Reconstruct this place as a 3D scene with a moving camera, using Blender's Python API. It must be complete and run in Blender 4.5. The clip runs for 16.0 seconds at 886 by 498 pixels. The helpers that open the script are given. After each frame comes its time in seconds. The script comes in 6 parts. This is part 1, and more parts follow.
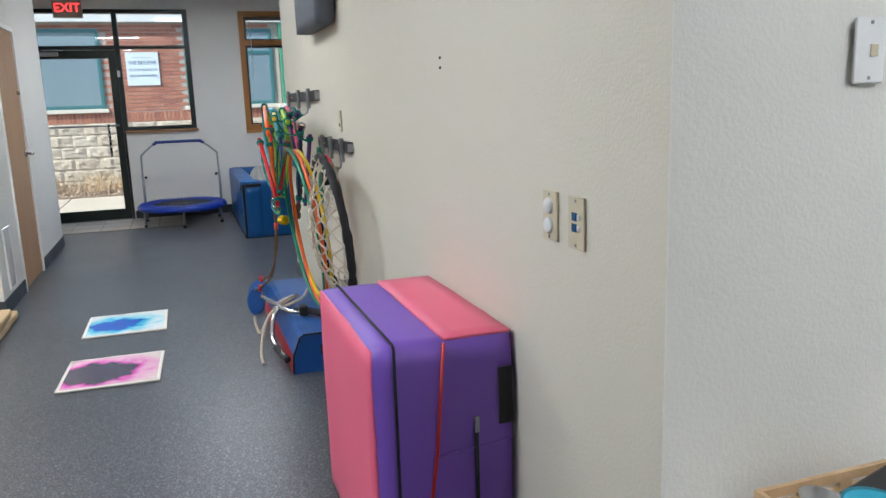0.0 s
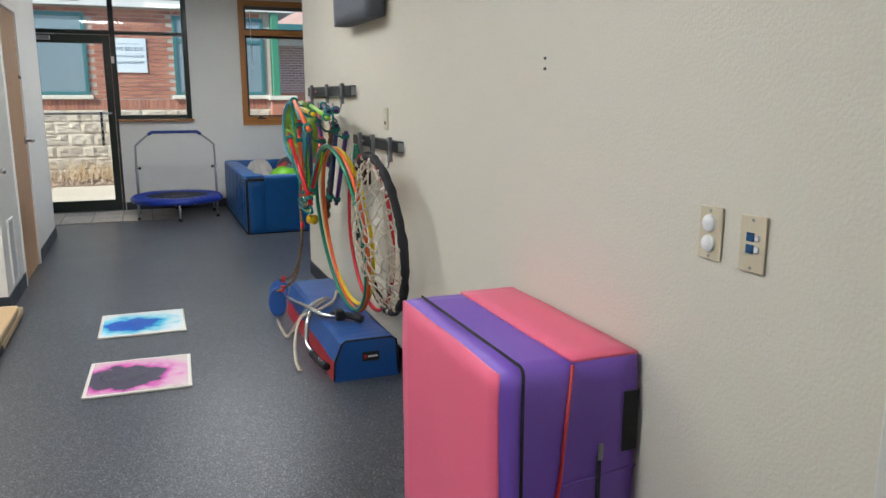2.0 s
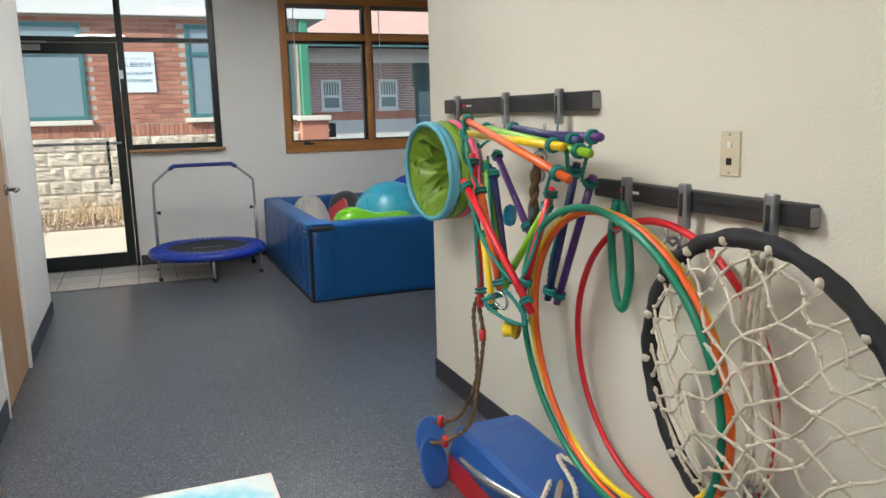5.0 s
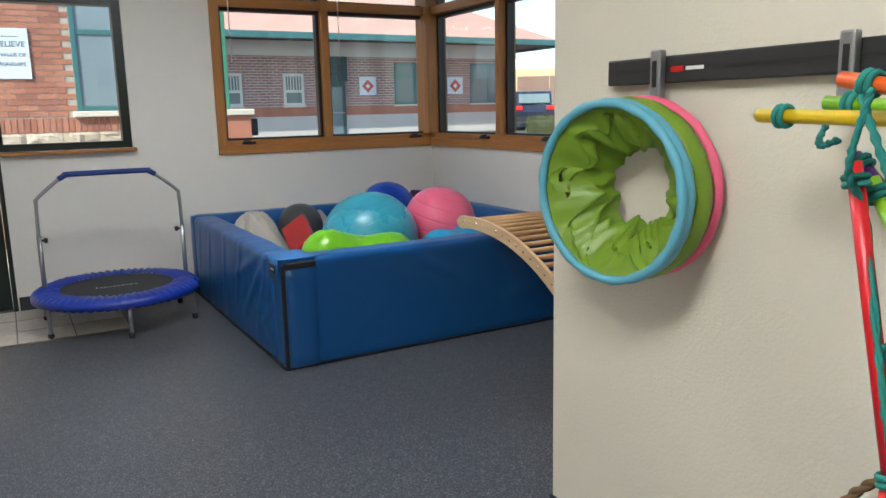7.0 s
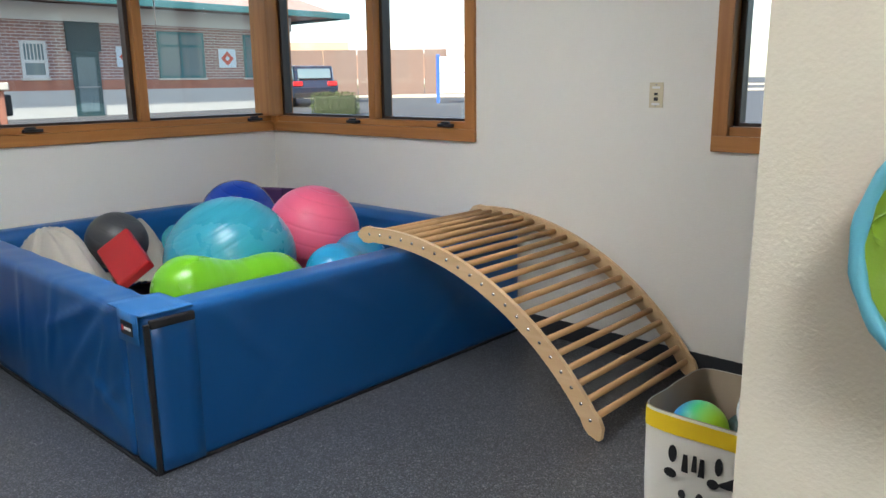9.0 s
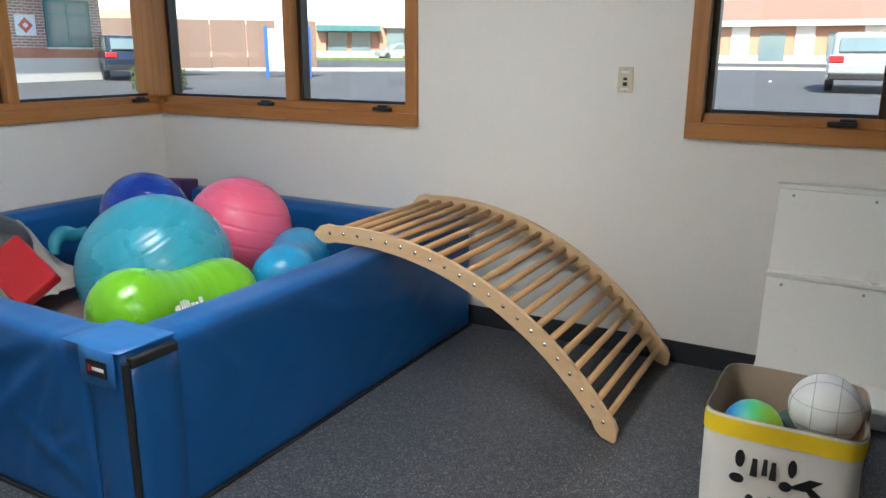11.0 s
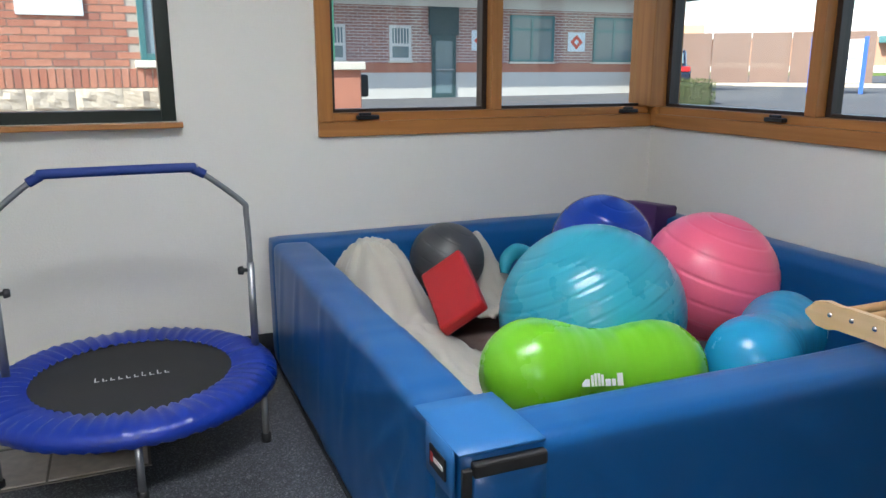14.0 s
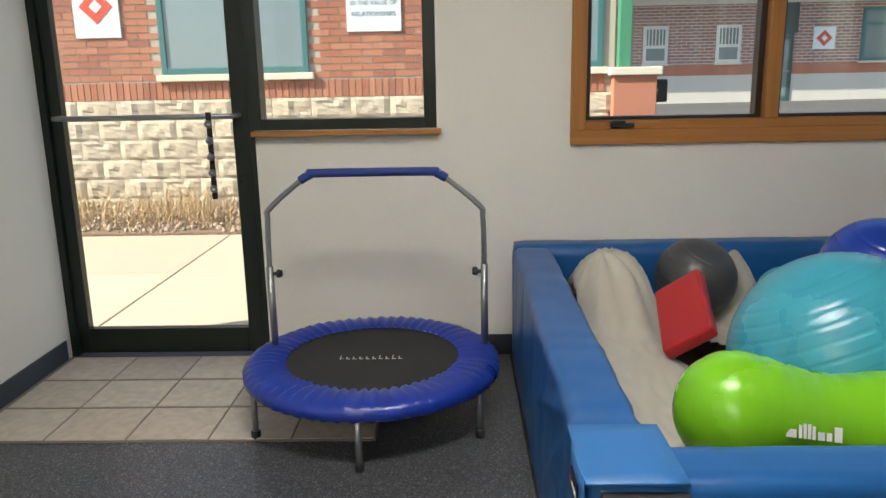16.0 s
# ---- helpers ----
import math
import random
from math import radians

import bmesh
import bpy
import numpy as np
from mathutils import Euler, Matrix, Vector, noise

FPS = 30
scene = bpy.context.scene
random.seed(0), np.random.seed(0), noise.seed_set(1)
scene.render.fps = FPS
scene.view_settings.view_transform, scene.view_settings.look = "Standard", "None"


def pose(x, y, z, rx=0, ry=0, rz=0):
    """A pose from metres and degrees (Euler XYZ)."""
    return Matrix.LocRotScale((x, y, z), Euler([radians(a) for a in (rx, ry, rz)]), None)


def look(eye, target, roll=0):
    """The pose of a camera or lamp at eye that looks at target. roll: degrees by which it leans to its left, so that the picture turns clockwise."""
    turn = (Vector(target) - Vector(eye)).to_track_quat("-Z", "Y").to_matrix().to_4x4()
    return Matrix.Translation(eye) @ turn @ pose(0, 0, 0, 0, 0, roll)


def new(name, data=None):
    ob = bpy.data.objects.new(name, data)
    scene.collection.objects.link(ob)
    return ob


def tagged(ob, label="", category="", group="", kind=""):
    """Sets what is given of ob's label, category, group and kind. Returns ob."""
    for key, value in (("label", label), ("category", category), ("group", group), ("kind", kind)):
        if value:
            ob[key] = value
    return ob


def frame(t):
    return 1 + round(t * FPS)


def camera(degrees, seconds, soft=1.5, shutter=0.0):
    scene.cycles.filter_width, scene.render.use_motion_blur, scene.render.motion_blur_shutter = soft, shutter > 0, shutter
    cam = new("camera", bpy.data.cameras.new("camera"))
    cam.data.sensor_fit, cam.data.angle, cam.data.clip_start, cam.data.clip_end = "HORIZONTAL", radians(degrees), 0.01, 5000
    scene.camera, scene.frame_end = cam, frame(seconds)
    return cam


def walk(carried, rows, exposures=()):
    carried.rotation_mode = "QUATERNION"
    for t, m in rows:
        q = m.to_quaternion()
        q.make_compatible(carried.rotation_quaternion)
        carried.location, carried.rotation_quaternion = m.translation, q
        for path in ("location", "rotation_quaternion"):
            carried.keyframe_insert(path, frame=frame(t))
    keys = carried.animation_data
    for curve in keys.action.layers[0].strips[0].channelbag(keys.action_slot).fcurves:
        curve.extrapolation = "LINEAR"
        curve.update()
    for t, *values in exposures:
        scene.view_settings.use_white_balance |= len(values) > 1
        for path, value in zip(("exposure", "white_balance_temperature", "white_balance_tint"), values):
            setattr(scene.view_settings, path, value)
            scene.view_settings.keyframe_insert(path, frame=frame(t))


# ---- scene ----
cam = camera(60.7, 16.0)
PATH = [
    (0, (-0.84, -10.503, 1.385), (-0.209, -8.645, 0.999), -1.9),
    (0.5, (-1.036, -10.541, 1.386), (-0.179, -8.782, 0.972), -1.4),
    (1, (-1.165, -10.571, 1.394), (-0.309, -8.814, 0.967), -0.4),
    (1.5, (-1.201, -10.469, 1.391), (-0.425, -8.673, 0.975), 0.2),
    (2, (-1.181, -10.215, 1.405), (-0.469, -8.388, 1.01), 0.0),
    (2.5, (-1.252, -9.929, 1.387), (-0.558, -8.094, 1.001), -0.7),
    (3, (-1.403, -9.607, 1.406), (-0.697, -7.775, 1.024), -1.0),
    (3.5, (-1.408, -9.215, 1.407), (-0.696, -7.384, 1.029), -1.2),
    (4, (-1.414, -8.816, 1.4), (-0.7, -6.985, 1.029), -1.2),
    (4.5, (-1.435, -8.374, 1.415), (-0.718, -6.542, 1.053), -1.2),
    (5, (-1.41, -7.904, 1.41), (-0.682, -6.074, 1.056), -1.4),
    (5.2, (-1.426, -7.732, 1.406), (-0.685, -5.907, 1.058), -1.2),
    (7.3, (-1.436, -5.829, 1.353), (-0.41, -4.155, 0.972), -1.0),
    (7.5, (-1.407, -5.691, 1.376), (-0.346, -4.043, 0.979), -0.7),
    (8, (-1.377, -5.319, 1.376), (-0.207, -3.751, 0.959), -0.8),
    (8.5, (-1.427, -4.979, 1.393), (-0.132, -3.514, 0.968), -0.7),
    (9, (-1.389, -4.739, 1.382), (0.047, -3.416, 0.948), -0.7),
    (9.2, (-1.37, -4.638, 1.379), (0.127, -3.385, 0.943), -0.5),
    (11.3, (-1.557, -4.013, 1.42), (0.137, -3.078, 0.917), 0.2),
    (11.5, (-1.527, -4.022, 1.409), (0.129, -3.017, 0.91), 0.4),
    (12, (-1.425, -3.991, 1.378), (0.113, -2.809, 0.89), 1.0),
    (12.5, (-1.19, -3.945, 1.401), (0.201, -2.596, 0.905), 1.2),
    (13, (-1.026, -3.835, 1.377), (0.191, -2.325, 0.889), 1.0),
    (13.5, (-0.955, -3.628, 1.391), (0.066, -1.979, 0.904), 0.9),
    (14, (-0.826, -3.54, 1.355), (-0.075, -1.745, 0.891), -0.0),
    (14.5, (-0.627, -3.553, 1.389), (-0.154, -1.668, 0.917), -0.2),
    (15, (-0.508, -3.583, 1.377), (-0.275, -1.652, 0.913), -0.5),
    (15.5, (-0.486, -3.598, 1.378), (-0.426, -1.652, 0.919), -0.7),
    (16, (-0.5, -3.599, 1.368), (-0.548, -1.65, 0.922), -1.1),
]
EXPO = [(0, 0.85, 6050, 10), (1.2, 0.95, 6150, 10), (2.0, 0.75, 6300, 10), (2.8, 0.75, 6350, 10), (4, 0.9, 6500, 10), (7.5, 1.05, 6600, 10), (9, 1.25, 6500, 10), (11.5, 1.3, 6450, 10), (12.5, 1.4, 6400, 10), (14.5, 1.2, 6300, 10), (15.2, 1.1, 6700, 10), (16, 1.1, 7400, 10)]
walk(cam, [(t, look(eye, target, roll)) for t, eye, target, roll in PATH], EXPO)
SKY, SUN, LAMP = 0.15, 5.0, 15.5

# ---- world, sun and lamps ----
world = bpy.data.worlds.new("world")
scene.world = world
world.use_nodes = True
wn = world.node_tree.nodes
sky = wn.new("ShaderNodeTexSky")
sky.sky_type = 'NISHITA'
sky.sun_disc = False
SUN_DIR = Vector((-0.72, -0.30, 0.62)).normalized()
sky.sun_elevation = math.asin(SUN_DIR.z)
sky.sun_rotation = math.atan2(SUN_DIR.x, SUN_DIR.y)
wn["Background"].inputs[1].default_value = SKY
world.node_tree.links.new(sky.outputs[0], wn["Background"].inputs[0])
sun = new("sun", bpy.data.lights.new("sun", 'SUN'))
sun.data.energy, sun.data.angle, sun.data.color = SUN, radians(0.5), (1.0, 0.94, 0.84)
sun.matrix_world = look(SUN_DIR * 30, (0, 0, 0))

# ---- materials ----
def mat(name, base, rough=0.5, var=0.06, scale=3.0, bump=0.05, bscale=80.0, metal=0.0, base2=None, dist=0.002, coat=0.0, sheen=0.0, trans=0.0):
    m = bpy.data.materials.new(name)
    m.use_nodes = True
    n, l = m.node_tree.nodes, m.node_tree.links
    p = n["Principled BSDF"]
    tc = n.new("ShaderNodeTexCoord")
    big = n.new("ShaderNodeTexNoise")
    big.inputs["Scale"].default_value = scale
    big.inputs["Detail"].default_value = 6
    fine = n.new("ShaderNodeTexNoise")
    fine.inputs["Scale"].default_value = bscale
    fine.inputs["Detail"].default_value = 4
    l.new(tc.outputs["Object"], big.inputs["Vector"])
    l.new(tc.outputs["Object"], fine.inputs["Vector"])
    r = n.new("ShaderNodeMixRGB")
    a = [min(1, c * (1 - var)) for c in base]
    b = [min(1, c * (1 + var)) for c in (base2 or base)]
    r.inputs[1].default_value, r.inputs[2].default_value = (*a, 1), (*b, 1)
    add = n.new("ShaderNodeMath")
    add.operation = 'MULTIPLY_ADD'
    l.new(fine.outputs[0], add.inputs[0])
    add.inputs[1].default_value = 0.35
    sub = n.new("ShaderNodeMath")
    sub.operation = 'SUBTRACT'
    l.new(big.outputs[0], sub.inputs[0])
    sub.inputs[1].default_value = 0.17
    l.new(sub.outputs[0], add.inputs[2])
    l.new(add.outputs[0], r.inputs[0])
    l.new(r.outputs[0], p.inputs["Base Color"])
    p.inputs["Roughness"].default_value = rough
    p.inputs["Metallic"].default_value = metal
    p.inputs["Coat Weight"].default_value = coat
    p.inputs["Sheen Weight"].default_value = sheen
    p.inputs["Transmission Weight"].default_value = trans
    rr = n.new("ShaderNodeMapRange")
    rr.inputs["To Min"].default_value, rr.inputs["To Max"].default_value = max(0.02, rough - 0.07), min(1, rough + 0.07)
    l.new(big.outputs[0], rr.inputs["Value"])
    l.new(rr.outputs[0], p.inputs["Roughness"])
    if bump:
        bm_ = n.new("ShaderNodeBump")
        bm_.inputs["Strength"].default_value = bump
        bm_.inputs["Distance"].default_value = dist
        l.new(fine.outputs[0], bm_.inputs["Height"])
        l.new(bm_.outputs[0], p.inputs["Normal"])
    return m


def piece_mat(name, cols, rough=0.85, bump=0.4, bscale=60.0, dist=0.004):
    """Surface whose tone varies from piece to piece."""
    m = mat(name, cols[0], rough, 0.12, 5, bump, bscale, dist=dist)
    n, l = m.node_tree.nodes, m.node_tree.links
    info = n.new("ShaderNodeObjectInfo")
    ramp = n.new("ShaderNodeValToRGB")
    ramp.color_ramp.interpolation = 'CONSTANT'
    e = ramp.color_ramp.elements
    while len(e) < len(cols):
        e.new(0.5)
    for i, c in enumerate(cols):
        e[i].position, e[i].color = i / len(cols), (*c, 1)
    l.new(info.outputs["Random"], ramp.inputs[0])
    mul = n.new("ShaderNodeMixRGB")
    mul.blend_type, mul.inputs[0].default_value = 'MULTIPLY', 0.5
    l.new(ramp.outputs[0], mul.inputs[1])
    fine = [q for q in n if q.type == 'TEX_NOISE'][1]
    l.new(fine.outputs[0], mul.inputs[2])
    l.new(mul.outputs[0], n["Principled BSDF"].inputs["Base Color"])
    return m


def glass_mat(name, tint=(0.93, 0.96, 0.96)):
    m = bpy.data.materials.new(name)
    m.use_nodes = True
    n, l = m.node_tree.nodes, m.node_tree.links
    n.remove(n["Principled BSDF"])
    tr, gl, mx, fr = (n.new("ShaderNode" + k) for k in ("BsdfTransparent", "BsdfGlossy", "MixShader", "LayerWeight"))
    tr.inputs[0].default_value = (*tint, 1)
    gl.inputs["Roughness"].default_value = 0.02
    pw = n.new("ShaderNodeMath")
    pw.operation, pw.inputs[1].default_value = 'POWER', 4.0
    l.new(fr.outputs["Facing"], pw.inputs[0])
    ma = n.new("ShaderNodeMath")
    ma.operation, ma.inputs[1].default_value, ma.inputs[2].default_value = 'MULTIPLY_ADD', 0.6, 0.035
    l.new(pw.outputs[0], ma.inputs[0])
    l.new(ma.outputs[0], mx.inputs[0])
    l.new(tr.outputs[0], mx.inputs[1])
    l.new(gl.outputs[0], mx.inputs[2])
    l.new(mx.outputs[0], n["Material Output"].inputs[0])
    return m


def glow_mat(name, col, strength):
    m = bpy.data.materials.new(name)
    m.use_nodes = True
    p = m.node_tree.nodes["Principled BSDF"]
    p.inputs["Base Color"].default_value = (*col, 1)
    p.inputs["Emission Color"].default_value = (*col, 1)
    p.inputs["Emission Strength"].default_value = strength
    return m


def wood_mat(name, c1, c2, axis=0, rough=0.42, scale=6.0):
    m = mat(name, c1, rough, 0.0, 2, 0.05, 90)
    n, l = m.node_tree.nodes, m.node_tree.links
    tc = [q for q in n if q.type == 'TEX_COORD'][0]
    mp = n.new("ShaderNodeMapping")
    s = [scale * 5] * 3
    s[axis] = scale * 0.25
    mp.inputs["Scale"].default_value = s
    g = n.new("ShaderNodeTexNoise")
    g.inputs["Scale"].default_value, g.inputs["Detail"].default_value, g.inputs["Distortion"].default_value = 1.0, 8, 0.6
    l.new(tc.outputs["Object"], mp.inputs[0])
    l.new(mp.outputs[0], g.inputs["Vector"])
    r = n.new("ShaderNodeValToRGB")
    r.color_ramp.elements[0].position, r.color_ramp.elements[1].position = 0.3, 0.72
    r.color_ramp.elements[0].color, r.color_ramp.elements[1].color = (*c2, 1), (*c1, 1)
    l.new(g.outputs[0], r.inputs[0])
    l.new(r.outputs[0], n["Principled BSDF"].inputs["Base Color"])
    return m


def speckle_mat():
    """Dark rubber sheet floor with pale and blue flecks."""
    m = mat("rubber_floor", (0.046, 0.050, 0.057), 0.31, 0.15, 1.2, 0.6, 230, dist=0.0012)
    n, l = m.node_tree.nodes, m.node_tree.links
    tc = [q for q in n if q.type == 'TEX_COORD'][0]
    base = [q for q in n if q.type == 'MIX_RGB'][0]
    prev = base.outputs[0]
    for sc, lim, col in ((230, 0.16, (0.17, 0.175, 0.185)), (300, 0.16, (0.11, 0.12, 0.145)), (180, 0.04, (0.22, 0.22, 0.22)), (260, 0.2, (0.016, 0.017, 0.02))):
        v = n.new("ShaderNodeTexVoronoi")
        v.inputs["Scale"].default_value = sc
        l.new(tc.outputs["Object"], v.inputs["Vector"])
        sp = n.new("ShaderNodeSeparateColor")
        l.new(v.outputs["Color"], sp.inputs[0])
        lt = n.new("ShaderNodeMath")
        lt.operation, lt.inputs[1].default_value = 'LESS_THAN', lim
        l.new(sp.outputs[0], lt.inputs[0])
        mx = n.new("ShaderNodeMixRGB")
        l.new(lt.outputs[0], mx.inputs[0])
        l.new(prev, mx.inputs[1])
        mx.inputs[2].default_value = (*col, 1)
        prev = mx.outputs[0]
    l.new(prev, n["Principled BSDF"].inputs["Base Color"])
    return m


M = {
    "beige": mat("cream_wall_paint", (0.65, 0.61, 0.51), 0.6, 0.02, 1.5, 0.5, 110, dist=0.003),
    "white": mat("white_wall_paint", (0.72, 0.70, 0.65), 0.6, 0.02, 1.5, 0.5, 110, dist=0.003),
    "ceil": mat("ceiling_tile", (0.75, 0.75, 0.73), 0.9, 0.05, 4, 0.3, 90),
    "floor": speckle_mat(),
    "base": mat("grey_vinyl_base", (0.022, 0.025, 0.03), 0.45, 0.1, 4, 0.05),
    "baseblue": mat("blue_grey_vinyl_base", (0.035, 0.045, 0.06), 0.45, 0.1, 4, 0.05),
    "grout": mat("grout", (0.22, 0.2, 0.17), 0.9, 0.1, 20, 0.2),
    "tile": piece_mat("stone_tile", [(0.68, 0.59, 0.49), (0.62, 0.54, 0.45), (0.70, 0.62, 0.52), (0.60, 0.53, 0.44)], 0.4, 0.25, 25),
    "frame": mat("dark_green_metal", (0.009, 0.016, 0.013), 0.35, 0.15, 5, 0.02, metal=0.2),
    "oak": wood_mat("oak_trim_x", (0.44, 0.19, 0.05), (0.32, 0.125, 0.03), 0),
    "oaky": wood_mat("oak_trim_y", (0.44, 0.19, 0.05), (0.32, 0.125, 0.03), 1),
    "oakz": wood_mat("oak_trim_z", (0.44, 0.19, 0.05), (0.32, 0.125, 0.03), 2),
    "doorwood": wood_mat("birch_door", (0.50, 0.30, 0.16), (0.42, 0.23, 0.11), 2),
    "sash": mat("brown_sash", (0.03, 0.02, 0.016), 0.4, 0.1, 5, 0.03),
    "glass": glass_mat("window_glass"),
    "chrome": mat("steel", (0.6, 0.6, 0.6), 0.22, 0.05, 6, 0.01, metal=1.0),
    "alu": mat("grey_metal", (0.32, 0.33, 0.34), 0.4, 0.08, 6, 0.02, metal=0.9),
    "black": mat("black_plastic", (0.012, 0.012, 0.013), 0.45, 0.15, 10, 0.08),
    "blackfab": mat("black_webbing", (0.012, 0.012, 0.014), 0.75, 0.25, 20, 0.5, 300),
    "plate": mat("ivory_plastic", (0.58, 0.51, 0.36), 0.35, 0.03, 5, 0.01),
    "whitep": mat("white_plastic", (0.78, 0.78, 0.77), 0.3, 0.02, 5, 0.01),
    "paint_white": mat("white_gloss_paint", (0.8, 0.79, 0.75), 0.3, 0.03, 4, 0.03),
    "labelw": mat("label_white", (0.7, 0.7, 0.7), 0.5),
    "red": mat("red_plastic", (0.55, 0.018, 0.02), 0.3, 0.05, 8, 0.03),
}

# ---- geometry helpers ----
def standing():
    return {o for o in bpy.data.objects if o.parent is None}


def set_out(before, sx, sy, dy):
    """Lay out what was built since, in true metres along the divider wall."""
    m = Matrix.Translation((0, dy, 0)) @ Matrix.Diagonal((sx, sy, sx, 1))
    for o in sorted(standing() - before, key=lambda q: q.name):
        o.matrix_basis = m @ o.matrix_basis



def finish(name, bm, material, parent=None, smooth=False):
    me = bpy.data.meshes.new(name)
    bmesh.ops.recalc_face_normals(bm, faces=bm.faces)
    bm.to_mesh(me)
    bm.free()
    for mm in (material if isinstance(material, (list, tuple)) else [material]):
        me.materials.append(mm)
    if smooth:
        me.polygons.foreach_set("use_smooth", [True] * len(me.polygons))
    ob = new(name, me)
    if parent:
        ob.parent = parent
    return ob


def add_box(bm, x, y, z, bevel=0.0, m=None, seg=2):
    r = bmesh.ops.create_cube(bm, size=1.0)
    vs = r["verts"]
    for v in vs:
        v.co = Vector(((x[0] + x[1]) / 2 + v.co.x * (x[1] - x[0]), (y[0] + y[1]) / 2 + v.co.y * (y[1] - y[0]), (z[0] + z[1]) / 2 + v.co.z * (z[1] - z[0])))
    if bevel:
        es = {e for v in vs for e in v.link_edges}
        out = bmesh.ops.bevel(bm, geom=list(es), offset=bevel, segments=seg, affect='EDGES', profile=0.5)
        vs = list({v for f in out["faces"] for v in f.verts} | {v for v in vs if v.is_valid})
    if m is not None:
        for v in vs:
            v.co = m @ v.co
    return vs


def box(name, x, y, z, material, bevel=0.0, parent=None, m=None, seg=2):
    bm = bmesh.new()
    add_box(bm, x, y, z, bevel, m, seg)
    return finish(name, bm, material, parent)


def boxes(name, items, material, bevel=0.0, parent=None):
    bm = bmesh.new()
    for x, y, z in items:
        add_box(bm, x, y, z, bevel)
    return finish(name, bm, material, parent)


def each(name, items, material, bevel=0.0):
    """Separate boxes of one kind, each a part of its own."""
    return [box(name, x, y, z, material, bevel) for x, y, z in items]


def add_tube(bm, pts, r, cyclic=False, seg=10, caps=True):
    """Sweep a round section of radius r (or a radius for each point) along pts."""
    pts = [Vector(p) for p in pts]
    n = len(pts)
    rad = r if isinstance(r, (list, tuple)) else [r] * n
    up = None
    rings = []
    for i, p in enumerate(pts):
        a = pts[(i - 1) % n] if (cyclic or i) else p
        b = pts[(i + 1) % n] if (cyclic or i < n - 1) else p
        t = (b - a).normalized()
        if up is None:
            up = t.orthogonal().normalized()
        up = (up - t * up.dot(t)).normalized()
        w = t.cross(up)
        rings.append([bm.verts.new(p + (up * math.cos(2 * math.pi * k / seg) + w * math.sin(2 * math.pi * k / seg)) * rad[i]) for k in range(seg)])
    if cyclic:
        first = rings[0]
        best = min(range(seg), key=lambda s: (rings[-1][0].co - first[s].co).length)
        rings.append(first[best:] + first[:best])
    for a, b in zip(rings, rings[1:]):
        for k in range(seg):
            bm.faces.new((a[k], a[(k + 1) % seg], b[(k + 1) % seg], b[k]))
    if caps and not cyclic:
        bm.faces.new(rings[0][::-1])
        bm.faces.new(rings[-1])


def tube(name, pts, r, material, parent=None, cyclic=False, seg=10):
    bm = bmesh.new()
    add_tube(bm, pts, r, cyclic, seg)
    return finish(name, bm, material, parent, True)


def spline(ctrl, n=8, cyclic=False):
    """Catmull-Rom through the control points."""
    c = [Vector(p) for p in ctrl]
    k = len(c)
    out = []
    for i in range(k if cyclic else k - 1):
        p0, p1, p2, p3 = (c[(i + j) % k] if cyclic else c[min(max(i + j, 0), k - 1)] for j in (-1, 0, 1, 2))
        for s in range(n):
            t = s / n
            out.append(0.5 * ((2 * p1) + (p2 - p0) * t + (2 * p0 - 5 * p1 + 4 * p2 - p3) * t * t + (3 * p1 - p0 - 3 * p2 + p3) * t ** 3))
    if not cyclic:
        out.append(c[-1])
    return out


def rope(name, ctrl, r, material, parent=None, cyclic=False, n=10, twist=0.035):
    """Two-strand twisted rope along the control points."""
    pts = spline(ctrl, n, cyclic)
    bm = bmesh.new()
    for ph in (0, math.pi):
        d, out = 0.0, []
        for i, p in enumerate(pts):
            q = pts[min(i + 1, len(pts) - 1)]
            o = pts[max(i - 1, 0)]
            t = (q - o).normalized()
            u = t.orthogonal().normalized()
            if i:
                d += (p - pts[i - 1]).length
            ang = ph + d / twist * math.pi
            out.append(p + (u * math.cos(ang) + t.cross(u) * math.sin(ang)) * r * 0.45)
        add_tube(bm, out, r * 0.68, cyclic, 6)
    return finish(name, bm, material, parent, True)


def lathe(name, prof, material, parent=None, seg=24, m=None, smooth=True):
    """Turn (radius, height) pairs round z."""
    bm = bmesh.new()
    rings = [[bm.verts.new((max(r, 1e-4) * math.cos(2 * math.pi * k / seg), max(r, 1e-4) * math.sin(2 * math.pi * k / seg), z)) for k in range(seg)] for r, z in prof]
    for a, b in zip(rings, rings[1:]):
        for k in range(seg):
            bm.faces.new((a[k], a[(k + 1) % seg], b[(k + 1) % seg], b[k]))
    if m is not None:
        bm.transform(m)
    return finish(name, bm, material, parent, smooth)


def empty(name, loc=(0, 0, 0)):
    ob = new(name)
    ob.empty_display_size = 0.1
    ob.location = loc
    return ob


def keep(ob, parent):
    """Make ob a part of parent without moving it."""
    ob.parent = parent
    ob.matrix_parent_inverse = Matrix.Translation(-parent.location) if parent.type == 'EMPTY' else Matrix()
    return ob


def thing(name, loc, parts, label, category, group=""):
    e = empty(name, loc)
    for p in parts:
        if p.parent is None:
            keep(p, e)
    return tagged(e, label, category, group)


def cells(lo, hi, cuts):
    s = sorted({lo, hi, *[c for c in cuts if lo < c < hi]})
    return list(zip(s, s[1:]))


